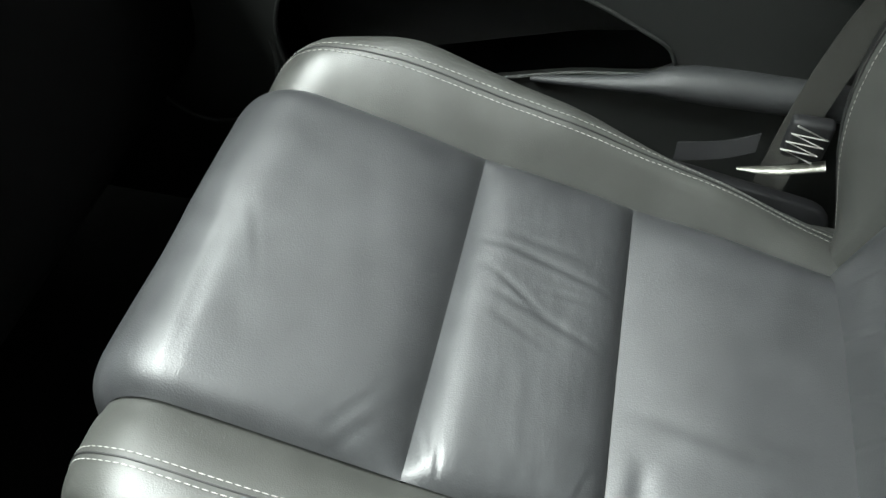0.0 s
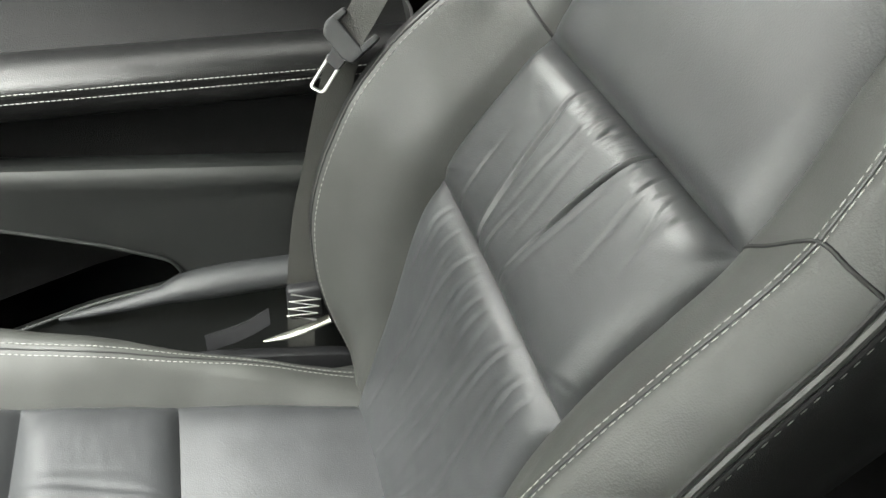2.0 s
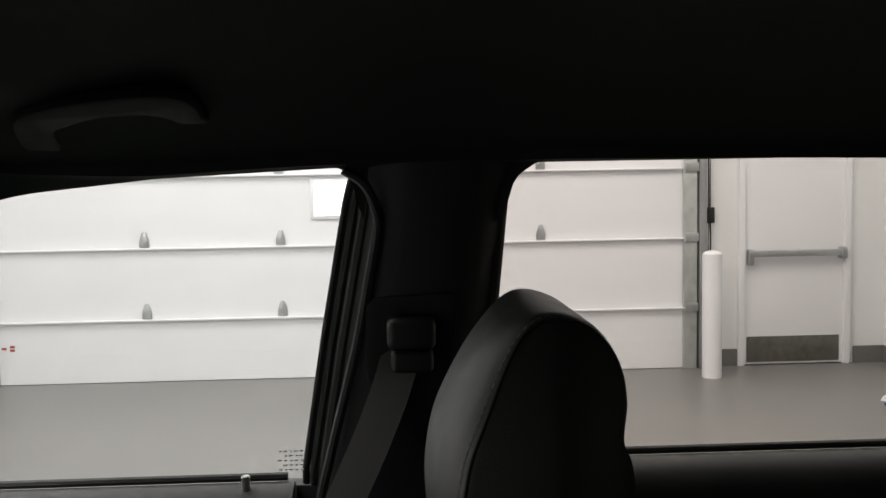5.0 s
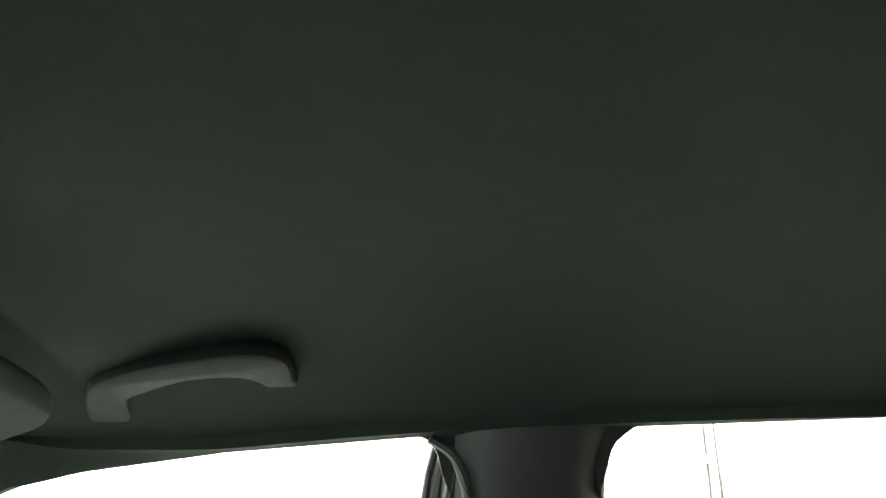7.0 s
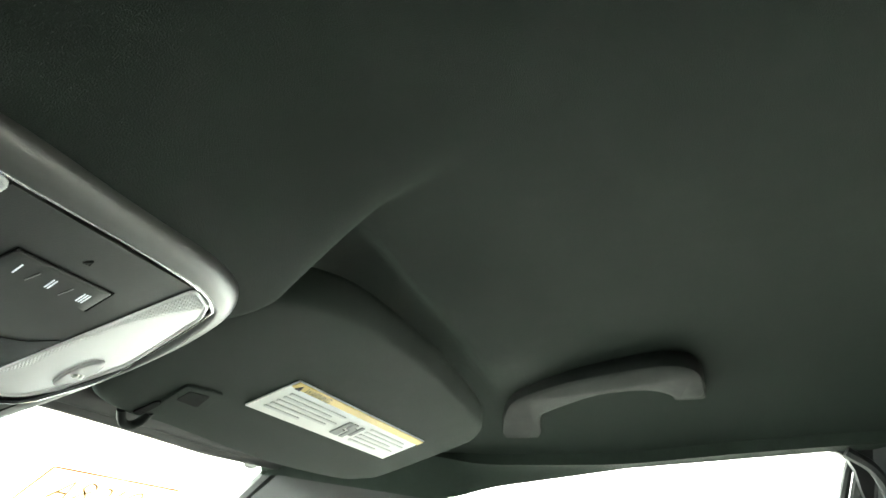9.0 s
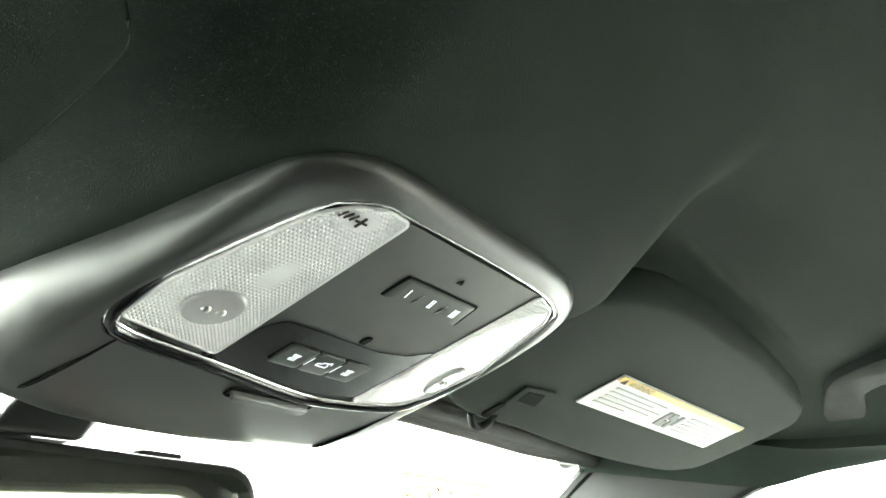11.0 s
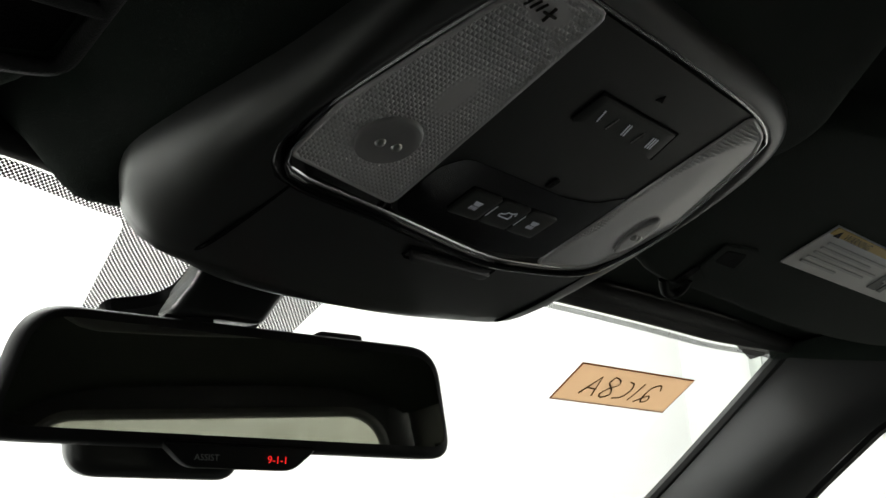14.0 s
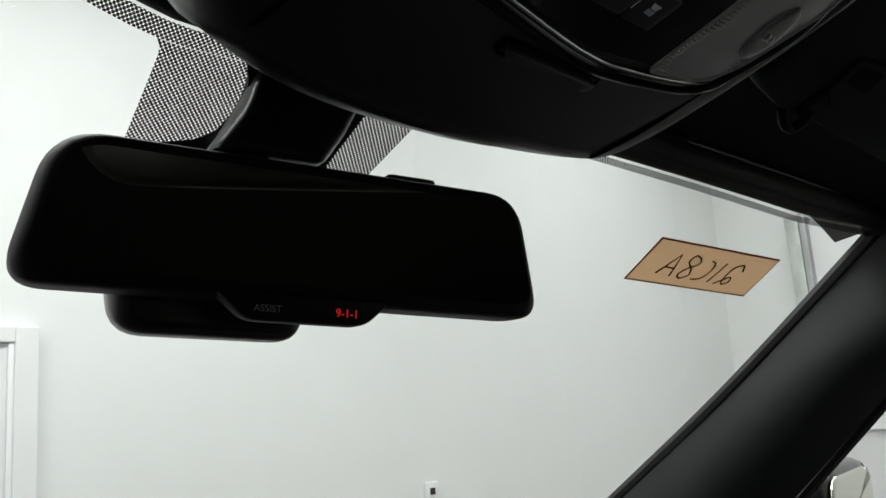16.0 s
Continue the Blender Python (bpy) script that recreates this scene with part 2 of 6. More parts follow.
def tube(curve, radius, sides=10, flat=1.0, up=(0, 0, 1)):
    """A round or flattened bar along a polyline, with closed ends; radius may be a list."""
    c = np.array(curve, float)
    r = np.broadcast_to(np.array(radius, float), (len(c),))
    t = np.gradient(c, axis=0)
    t /= np.linalg.norm(t, axis=1, keepdims=True) + 1e-12
    verts, faces = [], []
    for p, d, rad in zip(c, t, r):
        a = np.cross(d, up)
        if np.linalg.norm(a) < 1e-3:
            a = np.cross(d, (0, 1, 0.1))
        a /= np.linalg.norm(a)
        b = np.cross(a, d)
        for k in range(sides):
            g = 2 * math.pi * k / sides
            verts.append(tuple(p + rad * (math.cos(g) * a + flat * math.sin(g) * b)))
    for i in range(len(c) - 1):
        for k in range(sides):
            k2 = (k + 1) % sides
            faces.append((i * sides + k, i * sides + k2, (i + 1) * sides + k2, (i + 1) * sides + k))
    faces.append(tuple(range(sides))[::-1])
    faces.append(tuple((len(c) - 1) * sides + k for k in range(sides)))
    me = bpy.data.meshes.new("tube")
    me.from_pydata(verts, [], faces)
    me.update()
    return me


def block(x0, x1, y0, y1, z0, z1, bevel=0.0, seg=2):
    bm = bmesh.new()
    bmesh.ops.create_cube(bm, size=1.0)
    for v in bm.verts:
        v.co = Vector(((x0 + x1) / 2 + v.co.x * (x1 - x0), (y0 + y1) / 2 + v.co.y * (y1 - y0), (z0 + z1) / 2 + v.co.z * (z1 - z0)))
    if bevel:
        bmesh.ops.bevel(bm, geom=bm.edges[:], offset=bevel, segments=seg, affect="EDGES", profile=0.5)
    return bm


def moved(bm, m):
    bmesh.ops.transform(bm, matrix=m, verts=bm.verts)
    return bm


def prism(outline, lift, depth, bevel=0.0):
    """An outline in two coordinates, lifted into space by lift(a, b, d) at d = 0 and at d = depth."""
    bm = bmesh.new()
    n = len(outline)
    lo = [bm.verts.new(lift(a, b, 0.0)) for a, b in outline]
    hi = [bm.verts.new(lift(a, b, depth)) for a, b in outline]
    bm.faces.new(lo)
    bm.faces.new(hi[::-1])
    for i in range(n):
        j = (i + 1) % n
        bm.faces.new((lo[j], lo[i], hi[i], hi[j]))
    bmesh.ops.recalc_face_normals(bm, faces=bm.faces)
    if bevel:
        rim = [e for e in bm.edges if len(e.link_faces) == 2 and e.calc_face_angle(0) > 0.6]
        bmesh.ops.bevel(bm, geom=rim, offset=bevel, segments=2, affect="EDGES", profile=0.5)
    return bm


def slab(outline, lift, depth, soft=0.008, steps=4):
    """A flat body with softly rounded rims on both faces, from an outline that is roughly convex; lift as for prism."""
    o = np.array(outline, float)
    c = o.mean(0)
    size = np.linalg.norm(o - c, axis=1).mean()
    levels = [(1 - soft / size * (1 - math.sin(t)), soft * (1 - math.cos(t))) for t in np.linspace(0, math.pi / 2, steps + 1)]
    levels += [(k, depth - d) for k, d in reversed(levels)]
    bm = bmesh.new()
    rings = [[bm.verts.new(lift(*(c + (p - c) * k), d)) for p in o] for k, d in levels]
    for r0, r1 in zip(rings, rings[1:]):
        for i in range(len(o)):
            j = (i + 1) % len(o)
            bm.faces.new((r0[i], r0[j], r1[j], r1[i]))
    for ring, d in ((rings[0], levels[0][1]), (rings[-1], levels[-1][1])):
        inner = ring
        for k in (0.8, 0.6, 0.4, 0.2):
            nxt = [bm.verts.new(lift(*(c + (p - c) * k * levels[0][0]), d)) for p in o]
            for i in range(len(o)):
                j = (i + 1) % len(o)
                bm.faces.new((inner[i], inner[j], nxt[j], nxt[i]))
            inner = nxt
        bm.faces.new(inner)
    bmesh.ops.recalc_face_normals(bm, faces=bm.faces)
    return bm


def surface_line(P, us, vs, off):
    """Points on a surface P(u, v), raised by off along its normal."""
    out = []
    for u, v in zip(us, vs):
        e = 0.004
        p = np.array(P(u, v))
        du = np.array(P(min(u + e, 1), v)) - np.array(P(max(u - e, 0), v))
        dv = np.array(P(u, min(v + e, 1))) - np.array(P(u, max(v - e, 0)))
        n = np.cross(du, dv)
        out.append(p + off * n / (np.linalg.norm(n) + 1e-12))
    return out


def rounded(pts, r, n=5):
    """A polygon in the plane with rounded corners; r may be a list."""
    out = []
    k = len(pts)
    rs = r if isinstance(r, (list, tuple)) else [r] * k
    for i in range(k):
        p, a, b = (np.array(q, float) for q in (pts[i], pts[i - 1], pts[(i + 1) % k]))
        da, db = (a - p) / np.linalg.norm(a - p), (b - p) / np.linalg.norm(b - p)
        for j in range(n + 1):
            t = j / n
            out.append(tuple((1 - t) ** 2 * (p + rs[i] * da) + 2 * t * (1 - t) * p + t * t * (p + rs[i] * db)))
    return out


def stitches(curve, parent, step=0.0065, length=0.0045, r=0.0006, name="stitching"):
    """Short thread stitches along a polyline."""
    f = along(np.array(curve, float))
    total = np.linalg.norm(np.diff(np.array(curve), axis=0), axis=1).sum()
    verts, faces = [], []
    n = max(2, int(total / step))
    for i in range(n):
        s = (i + 0.5) / n
        p, q = f(s), f(min(s + 0.002, 1.0)) - f(max(s - 0.002, 0.0))
        q = q / (np.linalg.norm(q) + 1e-12)
        a = np.cross(q, (0, 0, 1))
        a = a / (np.linalg.norm(a) + 1e-9)
        b = np.cross(a, q)
        k = len(verts)
        for e, w in ((-0.5, 0.5), (0.0, 1.0), (0.5, 0.5)):
            for g in range(4):
                an = g * math.pi / 2 + 0.785
                verts.append(tuple(p + q * length * e + r * w * (math.cos(an) * a + math.sin(an) * b)))
        for m in range(2):
            for g in range(4):
                g2 = (g + 1) % 4
                faces.append((k + m * 4 + g, k + m * 4 + g2, k + m * 4 + 4 + g2, k + m * 4 + 4 + g))
        faces.append((k + 3, k + 2, k + 1, k))
        faces.append((k + 8, k + 9, k + 10, k + 11))
    me = bpy.data.meshes.new(name)
    me.from_pydata(verts, [], faces)
    me.update()
    return part(name, me, THREAD, parent, "pale grey contrast thread")


def smoothstep(a, b, x):
    t = min(max((x - a) / (b - a), 0.0), 1.0)
    return t * t * (3 - 2 * t)

# ---- garage ----
CX = 0.0  # the car's middle
WX, WY = 0.035, 0.07  # place of the garage door wall


def wall_box(name, x0, x1, y0, y1, z0, z1, mat, label, cat="wall"):
    if name.startswith(("wall_right", "baseboard")):
        x0, x1, y0, y1 = x0 + WX, x1 + WX, y0 + WY, y1 + WY
    return tagged(part(name, block(x0, x1, y0, y1, z0, z1), mat, smooth=False), label, cat, kind="structure")


wall_box("ground", -9.4, 9.4, -6.9, 6.4, -0.2, 0.0, CONCRETE, "sealed grey concrete garage floor", "floor")
wall_box("ceiling", -9.4, 9.4, -6.9, 6.4, 4.3, 4.4, WALL, "white painted garage ceiling", "ceiling")
wall_box("wall_front", -6.2, 7.5, 4.1, 4.3, 0, 4.3, WALL, "plain white painted garage wall")
wall_box("wall_back", -6.2, 7.5, -4.78, -4.58, 0, 4.3, WALL, "plain white painted garage wall")
# unseen left walls, added to shape the light: pale ahead, dark behind
wall_box("wall_left_front", -2.4, -2.2, 0.95, 4.1, 0, 4.3, BOUNCE_WALL, "added unseen off-white wall that reflects light into the car")
wall_box("wall_left_back", -2.4, -2.2, -4.65, 0.95, 0, 4.3, LIGHT_CUT_WALL, "added unseen dark grey wall that cuts light from the left")
wall_box("wall_right_front", 7.14, 7.4, 3.2, 4.1, 0, 4.3, WALL, "white painted wall beside the garage door")
wall_box("wall_right_header", 7.14, 7.4, -2.95, 3.2, 3.05, 4.3, WALL, "white painted wall over the garage door")
wall_box("wall_right_pier", 7.14, 7.4, -3.3, -2.95, 0, 4.3, WALL, "white painted wall beside the garage door")
wall_box("wall_right_over_door", 7.14, 7.4, -4.31, -3.3, 2.1, 4.3, WALL, "white painted wall over the exit door")
wall_box("wall_right_back", 7.14, 7.4, -4.65, -4.31, 0, 4.3, WALL, "white painted wall beside the exit door")
for y0, y1 in ((-3.3, -3.05), (-4.65, -4.36)):
    wall_box("baseboard", 7.12, 7.14, y0, y1, 0, 0.15, GREYPAINT, "dark grey rubber cove base", "baseboard")
wall_box("baseboard", 3.0, 7.12, -4.65, -4.63, 0, 0.15, GREYPAINT, "dark grey rubber cove base", "baseboard")

gdoor = thing("garage_door", "white sectional overhead garage door, closed", "garage door")
HEIGHTS = [0.0, 0.539, 1.152, 1.762, 2.372, 2.98]
for z0, z1 in zip(HEIGHTS, HEIGHTS[1:]):
    sec = part("section", block(7.09, 7.13, -2.83, 3.16, z0 + 0.004, z1 - 0.004, 0.004), DOORWHITE, gdoor, smooth=False)
    part("lip", block(7.05, 7.09, -2.83, 3.16, z1 - 0.008, z1 + 0.008, 0.004), DOORWHITE, sec, smooth=False)
for z in HEIGHTS[1:4]:
    for y in (1.86, 0.705, -1.54):
        shape = [(-0.04, -0.01), (0.04, -0.01), (0.04, 0.05), (0.014, 0.125), (-0.014, 0.125), (-0.04, 0.05)]
        part("hinge", prism(shape, lambda a, b, d, y=y, z=z: Vector((7.088 - d, y + a, z + b + 0.018)), 0.02, 0.003), STEEL, gdoor, "galvanised hinge plate")
for z in HEIGHTS[1:4]:
    part("roller_bracket", block(7.03, 7.088, -2.92, -2.8, z - 0.03, z + 0.05, 0.006), STEEL, gdoor, "galvanised roller bracket")
part("window_frame", block(7.07, 7.09, 0.04, 0.442, 1.378, 1.722, 0.01), DOORWHITE, gdoor)
WINDOWLIGHT = shader("daylight_pane", (1, 1, 1), 0.3, vary=0.0, emit=2.0)
part("pane", block(7.062, 7.07, 0.07, 0.41, 1.408, 1.695, 0.004), WINDOWLIGHT, gdoor, "small bright window pane")
for k, (dy, dz) in enumerate(((0, 0), (0.07, 0.015), (0.07, -0.015))):
    part("sticker", block(7.086, 7.089, 3.06 - dy, 3.1 - dy, 0.31 + dz, 0.33 + dz), RED_LABEL, gdoor, "small red printed label")
track = thing("door_track", "galvanised vertical track of the garage door", "door track", "tracks of the garage door")
part("channel", block(7.03, 7.1, -2.985, -2.925, 0.0, 3.2, 0.005), STEEL, track)
part("angle", block(7.1, 7.14, -3.0, -2.9, 0.0, 3.2, 0.003), STEEL, track)
part("edge_strip", block(7.05, 7.085, -2.91, -2.79, 0.0, 3.0, 0.004), TRACK_STEEL, track, "pale galvanised edge strip")
part("seal", block(7.02, 7.05, -2.985, -2.975, 0.0, 3.1, 0.003), STEEL, track)
track.location = (WX, WY, 0)
copy_thing(track, pose(WX, WY + 6.11, 0))
gdoor.location = (WX, WY, 0)

bollard = thing("bollard", "white painted round steel bollard on the garage floor", "bollard")
bm = bmesh.new()
bmesh.ops.create_cone(bm, cap_ends=True, segments=32, radius1=0.08, radius2=0.08, depth=1.04)
part("post", moved(bm, pose(6.70, -2.92, 0.52)), DOORWHITE, bollard)
bm = bmesh.new()
bmesh.ops.create_uvsphere(bm, u_segments=32, v_segments=10, radius=0.08)
part("cap", moved(bm, pose(6.70, -2.92, 1.03) @ Matrix.Diagonal((1, 1, 0.5, 1))), DOORWHITE, bollard)
cordset = thing("control_box", "black pull-cord switch hanging beside the garage door", "switch")
part("switch", block(7.06, 7.12, -3.07, -3.0, 1.28, 1.42, 0.008), PLASTIC_DARK, cordset)
for dy in (-0.012, 0.012):
    part("cord", tube([(7.1, -3.035 + dy, 1.0), (7.1, -3.035 + dy * 0.5, 1.35), (7.1, -3.03 + dy, 3.0)], 0.006, 6), PLASTIC_DARK, cordset)

cordset.location, bollard.location = (WX, WY, 0), (WX + 0.01, WY, 0)
exit_door = thing("door_1", "white steel exit door with a panic bar and kick plate", "door", kind="structure")
part("leaf", block(7.12, 7.17, -4.255, -3.355, 0.012, 2.05, 0.004), DOORWHITE, exit_door, smooth=False)
for y0, y1, z0, z1 in ((-3.355, -3.30, 0, 2.1), (-4.31, -4.255, 0, 2.1), (-4.255, -3.355, 2.05, 2.1)):
    part("frame", block(7.09, 7.2, y0, y1, z0, z1, 0.004), DOORWHITE, exit_door, smooth=False)
exit_door.location = (WX, WY, 0)
part("kick_plate", block(7.113, 7.119, -4.22, -3.38, 0.03, 0.26, 0.002), KICK_STEEL, exit_door, "brushed steel kick plate")
bar = part("panic_bar", block(7.04, 7.08, -4.24, -3.37, 0.975, 1.03, 0.008), STEEL, exit_door, "steel panic bar")
part("bar_end", block(7.05, 7.12, -3.42, -3.375, 0.90, 1.04, 0.01), STEEL, bar)
part("bar_end", block(7.03, 7.12, -4.25, -4.2, 0.95, 1.05, 0.01), STEEL, bar)

front_door = thing("door_2", "white panelled door in a white trim", "door", kind="structure")
part("leaf", block(0.62, 1.47, 4.06, 4.1, 0.01, 1.955, 0.004), DOORWHITE, front_door, smooth=False)
for x0, x1, z0, z1 in ((1.47, 1.57, 0, 2.025), (0.52, 0.62, 0, 2.025), (0.62, 1.47, 1.955, 2.025)):
    part("trim", block(x0, x1, 4.035, 4.1, z0, z1, 0.006), DOORWHITE, front_door, smooth=False)
part("door_stop", block(1.445, 1.47, 4.045, 4.06, 0, 1.955, 0.003), DOORWHITE, front_door)
front_door.location = (-0.532, 0, 0)
outlet = thing("wall_box", "small white wall box with a dark socket", "socket")
part("plate", block(4.15, 4.26, 4.085, 4.1, 1.03, 1.15, 0.004), DOORWHITE, outlet)
part("socket", block(4.185, 4.225, 4.08, 4.085, 1.075, 1.115, 0.002), PLASTIC_DARK, outlet)

outlet.location = (-0.87, 0, -0.03)

# ---- car body ----
CENTRE_Z = spline([(0.43, 1.694), (0.30, 1.715), (0.15, 1.737), (0.0, 1.755), (-0.3, 1.768), (-0.8, 1.765), (-1.4, 1.745), (-2.3, 1.68)], 80)[::-1]


def con_z(y):
    """The plane of the overhead console's face."""
    return 1.67 - 0.265 * (y - 0.149)


def con_edge(y):
    """How far the console's upper edge stands above its face's plane."""
    return 0.008 + 0.022 * min(max((y - 0.115) / 0.165, 0.0), 1.0)


# plan of the console's upper edge, from the driver's side round the back to the passenger's side
CONSOLE_PLAN = [(-0.128, 0.310), (-0.1387, 0.284), (-0.1364, 0.248), (-0.1306, 0.218), (-0.1253, 0.1905), (-0.1222, 0.1620), (-0.1188, 0.138), (-0.1145, 0.1205), (-0.106, 0.111), (-0.094, 0.1045), (-0.077, 0.1018), (-0.050, 0.1025), (-0.018, 0.1045), (0.0125, 0.1060), (0.043, 0.1070), (0.070, 0.1098), (0.096, 0.1170), (0.116, 0.131), (0.1275, 0.160), (0.134, 0.195), (0.137, 0.245), (0.134, 0.29), (0.122, 0.318), (0.06, 0.338), (0.0, 0.342), (-0.07, 0.335)]


def from_console(x, y):
    """Distance from the console's rounded plan, drawn together towards the rear, where the cloth falls away gently."""
    back_ = max(0.142 - y, 0.0)
    back_ = back_ if back_ < 0.030 else 0.030 + 0.42 * (back_ - 0.030) + 0.58 * 0.012 * (1 - math.exp(-(back_ - 0.030) / 0.012))
    return max(math.hypot(max(abs(x) - 0.098, 0.0), back_) - 0.036, 0.0)


def roof_z(x, y):
    c = np.interp(y, CENTRE_Z[:, 0], CENTRE_Z[:, 1])
    front = smoothstep(-0.05, 0.36, y)
    drop = 0.102 - 0.052 * front
    z = c - drop * min(abs(x - CX) / 0.665, 1.06) ** (4.5 - 1.5 * front)
    z -= 0.015 * math.exp(-((y - 0.065) / 0.035) ** 2) * smoothstep(0.17, 0.32, abs(x)) * (1 - smoothstep(0.44, 0.56, abs(x)))
    z += 0.010 * smoothstep(0.080, 0.100, y) * (1 - smoothstep(0.26, 0.30, y)) * smoothstep(0.12, 0.24, abs(x)) * (1 - smoothstep(0.50, 0.60, abs(x)))
    if abs(x) < 0.36 and -0.2 < y < 0.42:
        blend = (1 - smoothstep(0.002, 0.050, from_console(x, y))) * (1 - smoothstep(0.315, 0.375, y))
        z += (con_z(y) + con_edge(y) + 0.001 - z) * blend
    return z


def header_y(x):
    return 0.405 - 0.09 * (x - CX) ** 2 - 0.04 * smoothstep(0.06, 0.18, CX - x)


def edge_x(y):
    return 0.668 - 0.02 * smoothstep(0.1, 0.36, y)


def headliner(u, v):
    a = 2 * u - 1
    yf = header_y(CX + a * 0.65) - 0.005
    w = v / 0.4 * 0.72 if v < 0.4 else 0.72 + 0.28 * (v - 0.4) / 0.6
    y = -2.25 + (yf + 2.25) * w
    x = CX + a * (edge_x(y) - CX)
    return (x, y, roof_z(x, y))


tagged(part("headliner", sheet(headliner, 270, 230, -0.02), CLOTH), "black woven cloth car headliner", "headliner", kind="structure")
tagged(part("roof_skin", sheet(lambda u, v: (CX + (2 * u - 1) * 0.72, -2.4 + 2.84 * v, np.interp(-2.3 + 2.73 * v, CENTRE_Z[:, 0], CENTRE_Z[:, 1]) - 0.085 * abs(2 * u - 1) ** 4.5 + 0.05), 40, 50, -0.004), PAINT), "dark painted steel car roof", "car roof", kind="structure")

WINDOW_TOP = [(-1.12, 1.666), (-0.40, 1.665), (-0.22, 1.662), (-0.018, 1.653), (0.134, 1.637), (0.20, 1.615), (0.30, 1.567), (0.401, 1.495), (0.526, 1.386), (0.69, 1.24)]


def side_x(z):
    """The inner side of the window frames by height."""
    return np.interp(z, [1.2, 1.27, 1.66], [0.785, 0.773, 0.688])


def mirror_x(p, s):
    return (CX + s * (p[0] - CX), p[1], p[2])


def door_profile(front):
    k = 0.0 if front else 0.012
    return spline([(0.797, 1.251), (0.787, 1.2555), (0.768, 1.250), (0.753, 1.238), (0.744, 1.217), (0.737, 1.17), (0.733, 1.13), (0.731, 1.115)], 42), spline([(0.731, 1.112), (0.728, 1.105), (0.724, 1.09), (0.710, 1.062), (0.690, 1.042), (0.664, 1.026)], 24), k


def within(x, y, outline):
    hit = False
    for (ax, ay), (bx, by) in zip(outline, outline[1:] + outline[:1]):
        if (ay > y) != (by > y) and x < ax + (y - ay) / (by - ay) * (bx - ax):
            hit = not hit
    return hit


POCKET = rounded([(0.104, 0.766), (0.112, 0.790), (0.174, 0.824), (0.278, 0.867), (0.385, 0.881), (0.445, 0.855), (0.500, 0.785), (0.513, 0.735), (0.50, 0.665), (0.35, 0.695), (0.20, 0.741), (0.125, 0.753)], [0.006, 0.012, 0.02, 0.03, 0.02, 0.03, 0.02, 0.02, 0.03, 0.03, 0.02, 0.008], 4)


